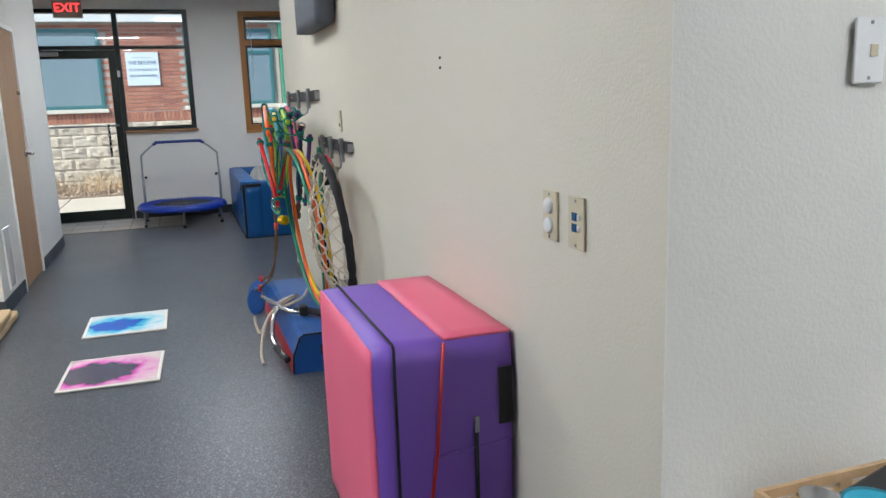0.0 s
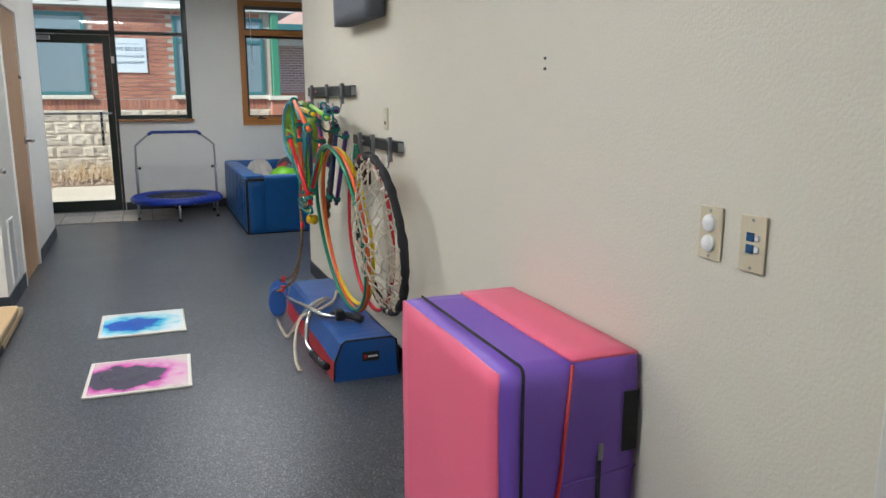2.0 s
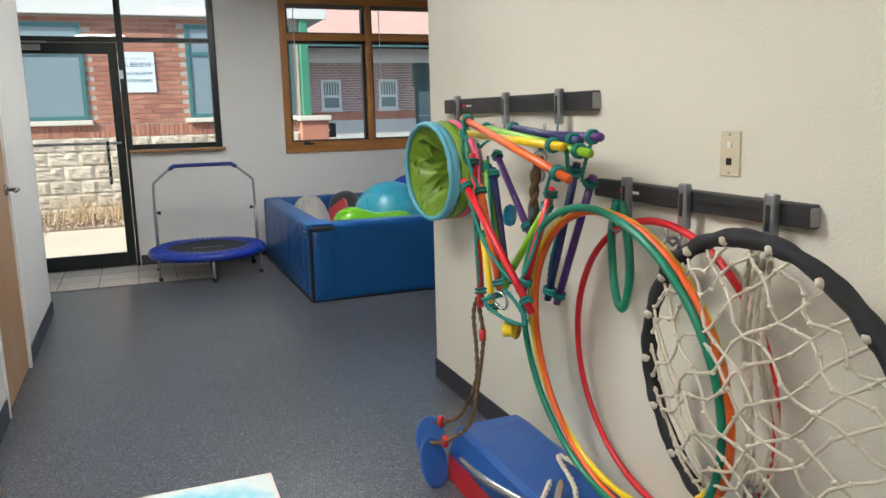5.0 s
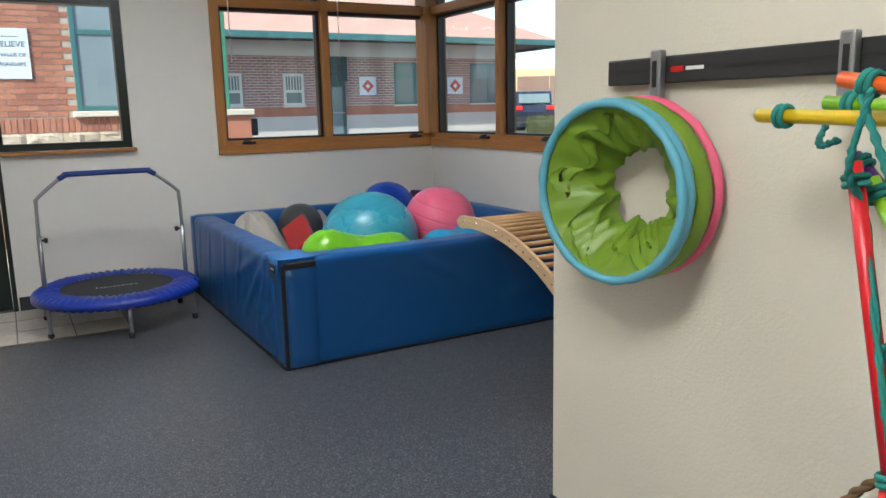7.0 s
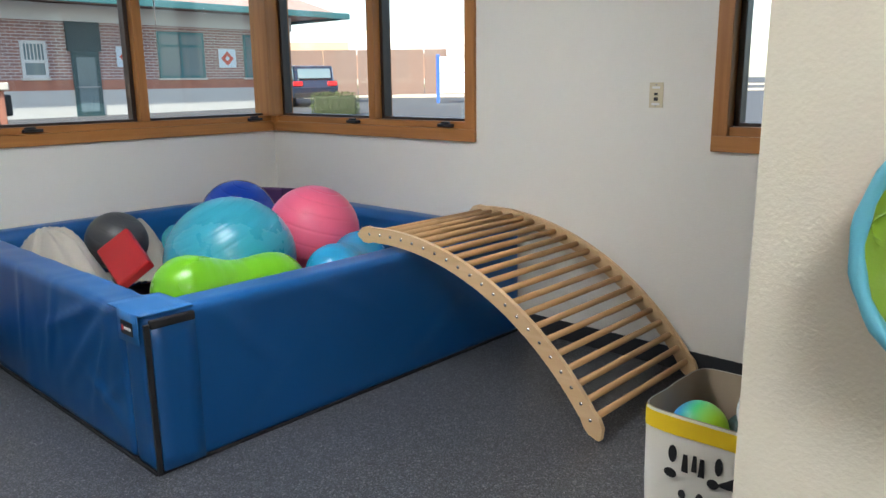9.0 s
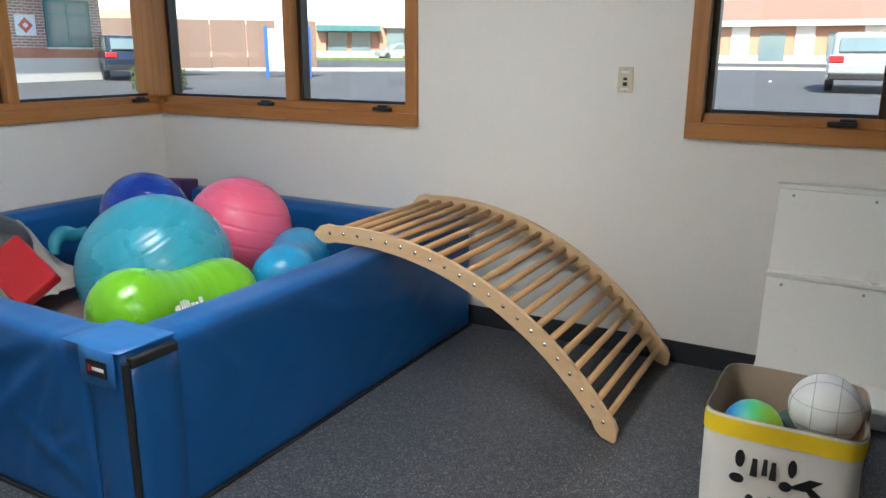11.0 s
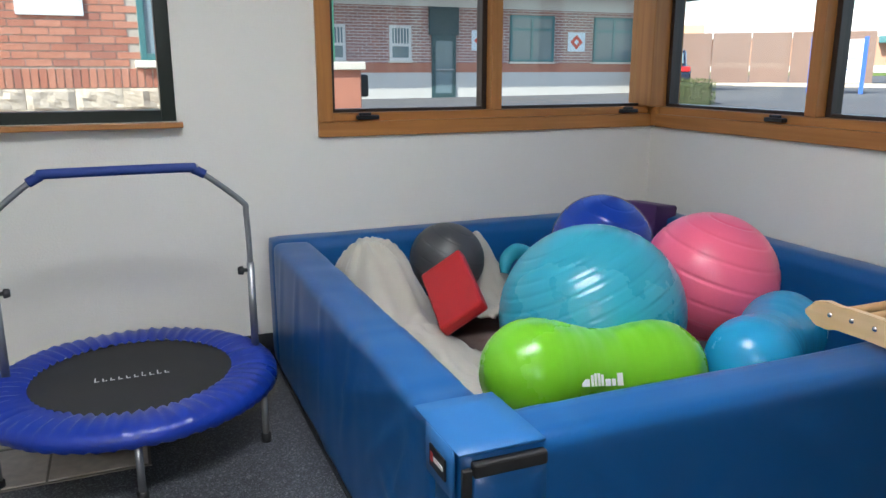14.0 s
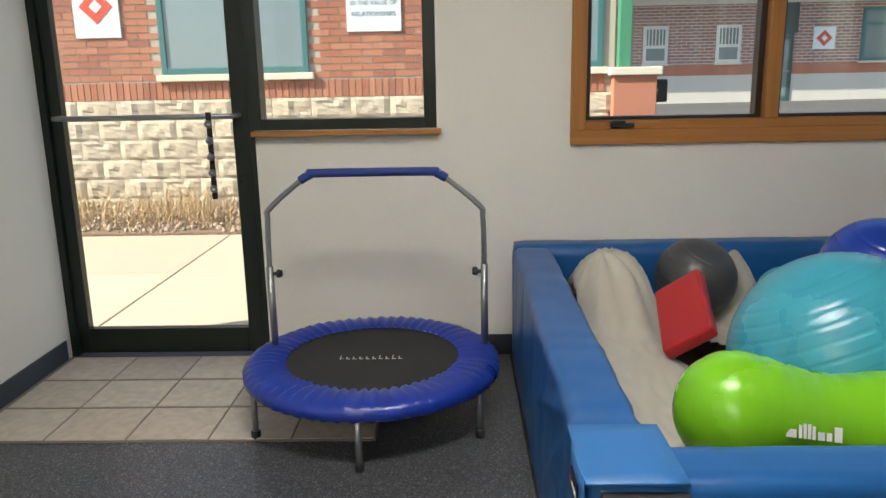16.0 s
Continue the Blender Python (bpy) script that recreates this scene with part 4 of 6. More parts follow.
def badge(m, w=.11, h=.045, parent=None):
    """Small black maker's tag: a red dot and a white bar."""
    b = box("tag", (-w / 2, w / 2), (-.002, .002), (-h / 2, h / 2), M["black"], .0008, m=m)
    d = box("tag_mark", (-w * .4, -w * .25), (-.0035, -.002), (-h * .2, h * .2), M["red"], m=m)
    t = box("tag_bar", (-w * .18, w * .4), (-.0035, -.002), (-h * .1, h * .1), M["labelw"], m=m)
    return [b, d, t]

# ---- the ball pit ----
PX, PY, PH, PT = (-.258, 1.905), (-2.285, -.045), .60, .17
parts = [padded("panel", (PX[0], PX[1]), (PY[0], PY[0] + PT), (0, PH), M["vinyl"], .025, .004, 3, 1.5, step=.03, creases=[(0, .0, .58, .35, .2, .01, .03), (0, .1, .1, .5, .45, .009, .035), (0, .5, .55, .9, .35, .009, .035), (0, 1.0, .1, 1.5, .4, .009, .04)]), padded("panel", (PX[0], PX[0] + PT), (PY[0] + PT + .004, PY[1] - PT - .004), (0, PH), M["vinyl"], .03, .005, 4, 1.3, step=.022, creases=[(1, -2.0, .57, -1.45, .1, .02, .03), (1, -1.98, .5, -1.75, .05, .018, .028), (1, -1.9, .57, -1.2, .3, .016, .03), (1, -1.5, .57, -1.3, .12, .014, .03), (1, -1.1, .56, -1.0, .1, .012, .03), (1, -2.08, .3, -1.8, .12, .016, .025), (1, -2.05, .12, -1.7, .3, .014, .03), (1, -.7, .55, -.55, .1, .012, .03), (1, -.4, .55, -.3, .15, .01, .03)]),
    padded("panel", (PX[0], PX[1]), (PY[1] - PT, PY[1]), (0, PH), M["vinyl"], .025, .004), padded("panel", (PX[1] - PT, PX[1]), (PY[0] + PT + .004, PY[1] - PT - .004), (0, PH), M["vinyl"], .025, .004)]
parts.append(padded("corner_flap", (PX[0] - .012, PX[0] + .19), (PY[0] - .004, PY[0] + .25), (PH - .004, PH + .007), M["flap"], .005, .002))
parts.append(padded("corner_flap", (PX[0] - .016, PX[0] - .004), (PY[0] + .02, PY[0] + .17), (PH - .112, PH + .004), M["flap"], .005, .002))
parts.append(padded("corner_flap", (PX[0] + .02, PX[0] + .19), (PY[0] - .012, PY[0] - .002), (.01, PH - .05), M["vinyl"], .005, .002))
parts.append(box("hook_strip", (PX[0] + .02, PX[0] + .19), (PY[0] - .016, PY[0] + .02), (PH - .05, PH - .018), M["blackfab"], .006))
parts.append(box("edge_binding", (PX[0] - .003, PX[0] + .018), (PY[0] - .010, PY[0] + .004), (.005, PH - .03), M["blackfab"], .003))
parts.append(boxes("bottom_binding", [((PX[0], PX[1]), (PY[0] - .006, PY[0] + .004), (0, .012)), ((PX[0] - .006, PX[0] + .004), (PY[0], PY[1]), (0, .012))], M["blackfab"]))
parts += badge(pose(PX[0] - .018, PY[0] + .09, PH - .055, 0, 0, -90), .085, .05)
thing("ball_pit", (PX[0], PY[0], 0), parts, "blue vinyl padded ball pit in the corner, half full", "ball pit")
padm = mat("printed_quilt", (.55, .48, .42), .9, .4, 9, .4, 300, base2=(.12, .05, .05))
tagged(padded("crash_pad", (PX[0] + PT + .01, PX[1] - PT - .01), (PY[0] + PT + .01, PY[1] - PT - .01), (0, .17), padm, .06, .01), "printed quilted crash pad on the pit floor", "mat")


def ball(name, c, r, material, label, axis=(0, 0, 1), bands=13, depth=.006):
    """Inflated exercise ball with fine raised rings and a plug."""
    bm = bmesh.new()
    seg, rows = 56, 170
    rings = []
    for j in range(rows + 1):
        a = math.pi * j / rows
        k = abs(math.sin(a * bands))
        g = -depth * max(0, 1 - k * 3) * (1 if .35 < a < 2.8 else 0)
        rr = r + g
        rings.append([bm.verts.new((max(1e-4, rr * math.sin(a)) * math.cos(2 * math.pi * i / seg), max(1e-4, rr * math.sin(a)) * math.sin(2 * math.pi * i / seg), rr * math.cos(a) * .97)) for i in range(seg)])
    for a, b in zip(rings, rings[1:]):
        for i in range(seg):
            bm.faces.new((a[i], a[(i + 1) % seg], b[(i + 1) % seg], b[i]))
    bm.transform(Matrix.Translation(c) @ Vector(axis).to_track_quat('Z', 'Y').to_matrix().to_4x4())
    return tagged(finish(name, bm, material, None, True), label, "ball", "exercise balls in the pit")

ball("exercise_ball", (.695, -1.31, .478), .34, M["teal"], "large teal ribbed exercise ball in the pit", (-.38, .25, .9), 21, .0035)
ball("exercise_ball", (1.285, -1.255, .545), .265, M["pink"], "pink exercise ball in the pit", (.2, -.2, .95), 9, .004)
ball("exercise_ball", (1.08, -.80, .60), .225, M["navy"], "dark blue exercise ball in the pit", (.1, -.3, .9), 9, .003)
ball("exercise_ball", (.538, -.33, .475), .178, M["greyr"], "dark grey exercise ball on a crumpled sheet", (.3, -.2, .8), 8, .002)


def peanut(name, c, axis, L, r, waist, material, label):
    prof, n = [], 56
    for i in range(n + 1):
        u = -1 + 2 * i / n
        s = u * (L + r)
        if abs(s) > L:
            q = math.sqrt(max(0, r * r - (abs(s) - L) ** 2))
        else:
            q = waist + (r - waist) * (0.5 - 0.5 * math.cos(math.pi * abs(s) / L))
        if abs(s) < L * 1.5 and i % 5 == 0:
            q -= .003
        prof.append((q, s))
    m = Matrix.Translation(c) @ Vector(axis).to_track_quat('Z', 'Y').to_matrix().to_4x4()
    return tagged(lathe(name, prof, material, None, 40, m), label, "ball", "exercise balls in the pit")

pn = peanut("peanut_ball", (.435, -1.735, .46), (1, -.02, -.14), .22, .160, .13, M["lime"], "lime green peanut-shaped exercise ball")
for k, (gw, gh) in enumerate(((.024, .02), (.007, .032), (.007, .036), (.007, .036), (.007, .032), (.016, .02), (.012, .02), (.018, .036))):
    gx = -.075 + (0, .022, .033, .044, .055, .073, .092, .114)[k]
    box("print_bar", (gx - gw / 2, gx + gw / 2), (-.018, -.018 + gh), (0, .003), M["labelw"], m=pose(.375, -1.880, .500, 66, 7, -2)).parent = pn
peanut("peanut_ball", (1.14, -1.72, .435), (.85, .5, -.03), .2, .148, .12, M["sky"], "sky blue peanut-shaped exercise ball")

# red foam block
T_, L_, R_ = Vector((.411, -.749, .632)), Vector((.263, -.73, .501)), Vector((.351, -1.167, .47))
u_, v_ = (R_ - T_).normalized(), (L_ - T_).normalized()
w_ = u_.cross(v_).normalized()
v_ = w_.cross(u_)
mm = Matrix((u_, v_, w_)).transposed().to_4x4()
mm.translation = T_
sgn = -1 if w_.z > 0 else 1
tagged(box("foam_block", (0, .36), (0, .2), tuple(sorted((0, sgn * .055))), M["redv"], .012, m=mm), "red vinyl foam block leaning in the pit", "block")
tagged(box("foam_block", (1.55, 1.75), (-.45, -.22), (.29, .67), mat("plum_vinyl", (.05, .012, .09), .5), .012, m=Matrix.Translation((1.65, -.33, .3)) @ pose(0, 0, 0, 0, 8, 18) @ Matrix.Translation((-1.65, .33, -.3))), "dark purple foam block standing in the pit corner", "block")

# crumpled sheet
bm = bmesh.new()
NX, NY = 90, 110
gv = []
for j in range(NY + 1):
    row = []
    for i in range(NX + 1):
        x, y = -.025 + .94 * i / NX, -1.95 + 1.74 * j / NY
        x = min(x, 1.0)
        h = .27 + .33 * math.exp(-(((x - .13) / .2) ** 2 + ((y + .45) / .27) ** 2) ** 1.6) + .31 * math.exp(-((x - .74) / .13) ** 2 - ((y + .22) / .13) ** 2) + .12 * math.exp(-((x - .1) / .2) ** 2 - ((y + .95) / .35) ** 2)
        r = math.atan2(y + .42, x - .1)
        f = .032 * math.sin(r * 13 + 3 * noise.noise(Vector((x * 3, y * 3, 0)))) * min(1, math.hypot(x - .1, y + .42) / .15) * math.exp(-math.hypot(x - .1, y + .42) / .5)
        h += f + .028 * noise.noise(Vector((x * 7, y * 3.5, 1.3))) + .02 * abs(noise.noise(Vector((x * 14, y * 9, 4))))
        row.append(bm.verts.new((x, y, max(h, .18))))
    gv.append(row)
for j in range(NY):
    for i in range(NX):
        x, y = -.025 + .94 * (i + .5) / NX, -1.95 + 1.74 * (j + .5) / NY
        if x < .34 + .12 * noise.noise(Vector((y * 3, 0, 0))) or y > -.62 + .1 * noise.noise(Vector((x * 4, 2, 0))):
            bm.faces.new((gv[j][i], gv[j][i + 1], gv[j + 1][i + 1], gv[j + 1][i]))
bmesh.ops.delete(bm, geom=[v for v in bm.verts if not v.link_faces], context='VERTS')
sh = finish("crumpled_sheet", bm, M["sheet"], None, True)
sm = sh.modifiers.new("thickness", 'SOLIDIFY')
sm.thickness = .004
tagged(sh, "grey cotton sheet crumpled over things in the pit", "sheet")
# small teal toy by the grey ball
tagged(tube("soft_toy", spline([(.80, -.42, .40), (.82, -.40, .46), (.88, -.38, .49), (.96, -.38, .47), (1.02, -.4, .48)], 6), [.02, .022, .025, .028, .03, .032, .034, .035, .036, .037, .038, .04, .04, .04, .04, .04, .038, .036, .034, .03, .03, .03, .03, .03, .02][:25], M["teal"]), "teal soft toy lying between balls", "toy")

# ---- climbing arch ----
A0, A1 = Vector((0, -2.0, .655)), Vector((0, -3.33, .035))
def arc_pt(s, off=0.0):
    """Point at share s of the arch's centre line, moved outwards by off."""
    ch = A1 - A0
    half = radians(31.5)
    R = ch.length / 2 / math.sin(half)
    mid = (A0 + A1) / 2
    nrm = Vector((0, ch.z, -ch.y)).normalized()
    if nrm.z < 0:
        nrm = -nrm
    cen = mid - nrm * R * math.cos(half)
    a = -half + 2 * half * s
    return cen + (nrm * math.cos(a) + ch.normalized() * math.sin(a)) * (R + off)
def arch_side(x):
    bm = bmesh.new()
    top, bot = [], []
    n = 44
    for i in range(n + 1):
        s = -.02 + 1.04 * i / n
        e = min(s + .02, 1.02 - s)
        w = .036
        if e < .05:
            w = .042 * math.sqrt(max(0.02, 1 - (1 - e / .05) ** 2))
        elif e < .11:
            w = .042 - .008 * math.sin((e - .05) / .06 * math.pi)
        top.append(arc_pt(s, w))
        bot.append(arc_pt(s, -w))
    loop = top + bot[::-1]
    a = [bm.verts.new((x - .011, p.y, p.z)) for p in loop]
    b = [bm.verts.new((x + .011, p.y, p.z)) for p in loop]
    k = len(loop)
    for i in range(k):
        bm.faces.new((a[i], a[(i + 1) % k], b[(i + 1) % k], b[i]))
    for i in range(n):
        bm.faces.new((a[i], a[i + 1], a[k - 2 - i], a[k - 1 - i]))
        bm.faces.new((b[i + 1], b[i], b[k - 1 - i], b[k - 2 - i]))
    return finish("side_panel", bm, M["ply"])
AX0, AX1 = 1.015, 1.85
parts = [arch_side(AX0), arch_side(AX1)]
rung = None
for i in range(21):
    p = arc_pt(.035 + .93 * i / 20, .004)
    if rung is None:
        rung = tube("rung", [(AX0 + .011, 0, 0), (AX1 - .011, 0, 0)], .0145, M["rung"], seg=12)
        me = rung.data
        ob = rung
    else:
        ob = new("rung", me)
    ob.location = (0, p.y, p.z)
    parts.append(ob)
    for x, sx in ((AX0 - .011, 90), ):
        bl = lathe("bolt", [(0, .004), (.006, .003), (.008, 0)], M["chrome"], m=pose(x, p.y, p.z, 0, -90), seg=10)
        parts.append(bl)
thing("climbing_arch", (1.45, -3.3, 0), parts, "birch plywood climbing arch with round rungs, leaning on pit", "climbing arch")

# ---- trampoline ----
TC = Vector((-.873, -.643, 0))
parts = []
parts.append(lathe("jump_mat", [(0, .235), (.2, .235), (.37, .238)], M["jump"], m=Matrix.Translation(TC), seg=64))
bm = bmesh.new()
rings = []
for r, z in ((.355, .243), (.37, .25), (.42, .258), (.47, .256), (.505, .245), (.525, .225), (.525, .195), (.51, .185)):
    ring = []
    for k in range(180):
        a = 2 * math.pi * k / 180
        f = .008 * math.sin(a * 60 + 2 * noise.noise(Vector((math.cos(a) * 4, math.sin(a) * 4, r * 6)))) * (1 if r < .5 else .5) + .004 * noise.noise(Vector((math.cos(a) * 9, math.sin(a) * 9, r * 9)))
        ring.append(bm.verts.new((TC.x + r * math.cos(a), TC.y + r * math.sin(a), z + f)))
    rings.append(ring)
for a, b in zip(rings, rings[1:]):
    for k in range(180):
        bm.faces.new((a[k], a[(k + 1) % 180], b[(k + 1) % 180], b[k]))
parts.append(finish("pad", bm, M["padblue"], None, True))
parts.append(tube("frame_ring", [(TC.x + .505 * math.cos(2 * math.pi * k / 48), TC.y + .505 * math.sin(2 * math.pi * k / 48), .2) for k in range(48)], .014, M["alu"], None, True))
for k in range(6):
    a = radians(-90 + 60 * k)
    q = TC + Vector((.505 * math.cos(a), .505 * math.sin(a), 0))
    parts.append(tube("leg", [q + Vector((0, 0, .2)), q + Vector((0, 0, .012))], .0125, M["alu"]))
    parts.append(lathe("foot", [(0, 0), (.019, 0), (.019, .03), (.014, .034)], M["black"], m=Matrix.Translation(q), seg=14))
hy = TC.y + .11
lp, rp = (-1.305, hy), (-.405, hy)
bar = spline([(lp[0], hy, .19), (lp[0], hy, .6), (lp[0] + .005, hy, .80), (lp[0] + .02, hy, .85), (lp[0] + .17, hy, .975), (lp[0] + .215, hy, .99), (rp[0] - .215, hy, .99), (rp[0] - .17, hy, .975), (rp[0] - .02, hy, .85), (rp[0] - .005, hy, .80), (rp[0], hy, .6), (rp[0], hy, .19)], 6)
parts.append(tube("handle_bar", bar, .0115, M["alu"]))
parts.append(tube("grip", spline([(lp[0] + .15, hy, .962), (lp[0] + .19, hy, .984), (lp[0] + .225, hy, .991), (rp[0] - .225, hy, .991), (rp[0] - .19, hy, .984), (rp[0] - .15, hy, .962)], 6), .018, M["foamblue"]))
for qx, s in ((lp[0], 1), (rp[0], -1)):
    parts.append(tube("sleeve", [(qx, hy, .19), (qx, hy, .60)], .0155, M["alu"]))
    parts.append(lathe("knob", [(0, .05), (.014, .05), (.018, .04), (.018, .03), (.008, .026), (.008, 0)], M["black"], m=pose(qx, hy, .57, 0, 90 * s), seg=12))
for k in range(10):
    gx = TC.x - .125 + .027 * k
    gh = .04 if k in (0, 6, 8) else .026
    parts.append(box("print_bar", (gx - .009, gx + .007), (TC.y - .03, TC.y - .026), (.2385, .2395), M["labelw"]))
    parts.append(box("print_bar", (gx - .009, gx - .005), (TC.y - .026, TC.y - .03 + gh), (.2385, .2395), M["labelw"]))
thing("trampoline", TC, parts, "round mini trampoline with royal blue pad and handle bar", "trampoline")

# ---- soft block by the wall ----
built = standing()
bx, by, bz = (-.392, -.012), (-8.40, -7.69), .70
parts = [padded("cover", (bx[0], bx[1]), by, (0, bz), M["purplev"], .012, .006, 5, 2.5)]
parts.append(padded("side_face", (bx[0] - .006, bx[0] + .006), (by[0] + .006, by[1] - .006), (.005, bz - .004), M["pinkv"], .004, .004, 4, 2))
parts.append(padded("top_face", (-.2, bx[1]), (by[0] + .006, by[1] - .006), (bz - .004, bz + .007), M["pinkv"], .004, .002, 4, 2))
parts.append(tube("zipper", [(-.335, by[1] - .02, bz + .005), (-.335, by[0] + .014, bz + .005), (-.335, by[0] + .002, bz), (-.335, by[0] - .004, bz - .012), (-.335, by[0] - .005, .1)], .004, M["blackfab"], seg=6))
parts.append(tube("zipper", [(-.12, by[0] - .005, .45), (-.12, by[0] - .005, .02)], .006, M["blackfab"], seg=6))
parts.append(box("zip_pull", (-.127, -.113), (by[0] - .014, by[0] - .008), (.44, .485), M["alu"], .003))
parts.append(box("zip_pull", (-.342, -.328), (by[0] - .014, by[0] - .008), (.10, .145), M["alu"], .003))
parts.append(tube("piping", [(-.203, by[0] - .002, bz - .005), (-.23, by[0] - .006, .4), (-.285, by[0] - .006, .02)], .005, M["redv"], seg=6))
parts.append(box("hook_patch", (-.055, -.012), (by[0] - .008, by[0] - .003), (.45, .61), M["blackfab"], .002))
parts.append(tube("seam", [(-.235, by[0] - .004, .385), (-.012, by[0] - .004, .405)], .003, M["purplev"], seg=6))
thing("soft_play_block", (-.2, -8.05, 0), parts, "pink and purple vinyl folding soft block by the wall", "soft block")

set_out(built, 1.063, 1.063, .29)

# ---- gel tiles on the floor ----
def gel_tile(cx, cy, rz, hue, edge, label, seed):
    m = bpy.data.materials.new("gel_fluid")
    m.use_nodes = True
    n, l = m.node_tree.nodes, m.node_tree.links
    p = n["Principled BSDF"]
    tc, nz, sep = n.new("ShaderNodeTexCoord"), n.new("ShaderNodeTexNoise"), n.new("ShaderNodeVectorMath")
    nz.inputs["Scale"].default_value, nz.inputs["Detail"].default_value = 9, 5
    sep.operation = 'LENGTH'
    mp = n.new("ShaderNodeMapping")
    mp.inputs["Location"].default_value = (seed[0], seed[1], 0)
    mp.inputs["Scale"].default_value = (3.3, 4.3, 0)
    l.new(tc.outputs["Object"], mp.inputs[0])
    l.new(mp.outputs[0], sep.inputs[0])
    l.new(tc.outputs["Object"], nz.inputs["Vector"])
    ad = n.new("ShaderNodeMath")
    ad.operation, ad.inputs[1].default_value = 'MULTIPLY_ADD', .9
    l.new(nz.outputs[0], ad.inputs[0])
    l.new(sep.outputs["Value"], ad.inputs[2])
    rp_ = n.new("ShaderNodeValToRGB")
    els = rp_.color_ramp.elements
    for pos, c in hue[2:]:
        els.new(pos)
    for e, (pos, c) in zip(els, hue):
        e.position, e.color = pos, (*c, 1)
    mr = n.new("ShaderNodeMath")
    mr.operation, mr.inputs[1].default_value = 'MULTIPLY', .5
    l.new(ad.outputs[0], mr.inputs[0])
    l.new(mr.outputs[0], rp_.inputs[0])
    l.new(rp_.outputs[0], p.inputs["Base Color"])
    p.inputs["Roughness"].default_value = .25
    ps = [box("body", (-.25, .25), (-.25, .25), (0, .010), edge, .003), box("gel", (-.232, .232), (-.232, .232), (.010, .0115), m)]
    e = empty("gel_floor_tile", (0, 0, 0))
    for q in ps:
        q.parent = e
    e.matrix_world = pose(cx, cy, 0.001, 0, 0, rz)
    tagged(e, label, "floor tile", "gel tiles on the floor")
CR = mat("cream_edge", (.66, .62, .55), .45)
gel_tile(-1.293, -6.226, -2, [(0.0, (.055, .045, .065)), (.55, (.075, .06, .085)), (.585, (.62, .08, .38)), (.68, (.72, .33, .52)), (.85, (.7, .58, .55))], CR, "pink gel tile with a dark grey blot", (.25, .1))
gel_tile(-1.277, -5.263, -.5, [(0.0, (.004, .06, .36)), (.47, (.006, .09, .46)), (.51, (.02, .36, .62)), (.60, (.25, .62, .74)), (.75, (.68, .76, .74))], CR, "blue and turquoise gel tile with white edges", (.2, .1))

# ---- beam bolster ----
built = standing()
def beam():
    bm = bmesh.new()
    y0, y1 = -6.59, -5.31
    sec = [(-.375, .0), (-.37, .10), (-.335, .185), (-.315, .2), (-.085, .2), (-.06, .185), (-.045, .0)]
    n = 26
    rr = []
    for j in range(n + 1):
        y = y0 + (y1 - y0) * j / n
        rr.append([bm.verts.new((x + .004 * noise.noise(Vector((x * 9, y * 5, z * 9))), y, max(0, z + (.005 * noise.noise(Vector((y * 7, x * 9, 3))) if z > .05 else 0)))) for x, z in sec])
    for a, b in zip(rr, rr[1:]):
        for i in range(len(sec)):
            f = bm.faces.new((a[i], a[(i + 1) % len(sec)], b[(i + 1) % len(sec)], b[i]))
            f.material_index = 1 if i == 0 else 0
    bm.faces.new(rr[0][::-1])
    bm.faces.new(rr[-1])
    ob = finish("cover", bm, [M["vinyl2"], M["redv"]], None)
    pp = tube("piping", [(-.373, y0 - .002, .01), (-.368, y0 - .002, .1), (-.333, y0 - .002, .187), (-.313, y0 - .002, .202), (-.087, y0 - .002, .202), (-.06, y0 - .002, .187), (-.048, y0 - .002, .01)], .005, M["blackfab"], seg=6)
    thing("balance_beam", (-.2, -5.95, 0), [ob, pp, *badge(pose(-.19, y0 - .004, .115, 0, 0, 0), .085, .045)], "blue and red vinyl padded beam lying by the wall", "balance beam")
beam()

set_out(built, 1.04, 1.055, .27)

# ---- tan folding mat ----
parts = [padded("panel", (-2.96, -2.005), (-7.3, -4.74), (0, .06), M["tanv"], .015, .002), padded("panel", (-2.96, -2.0), (-7.3, -4.95), (.062, .122), M["tanv"], .015, .002)]
parts.append(box("handle", (-2.005, -1.997), (-5.95, -5.6), (.02, .055), M["blackfab"], .003))
parts.append(boxes("logo_bar", [((-2.2, -2.17), (-5.75, -5.5), (.1225, .1235)), ((-2.21, -2.16), (-5.86, -5.8), (.1225, .1235))], M["labelw"]))
thing("folding_mat", (-2.4, -6, 0), parts, "tan vinyl folding floor mat with a black handle", "mat")

built = standing()
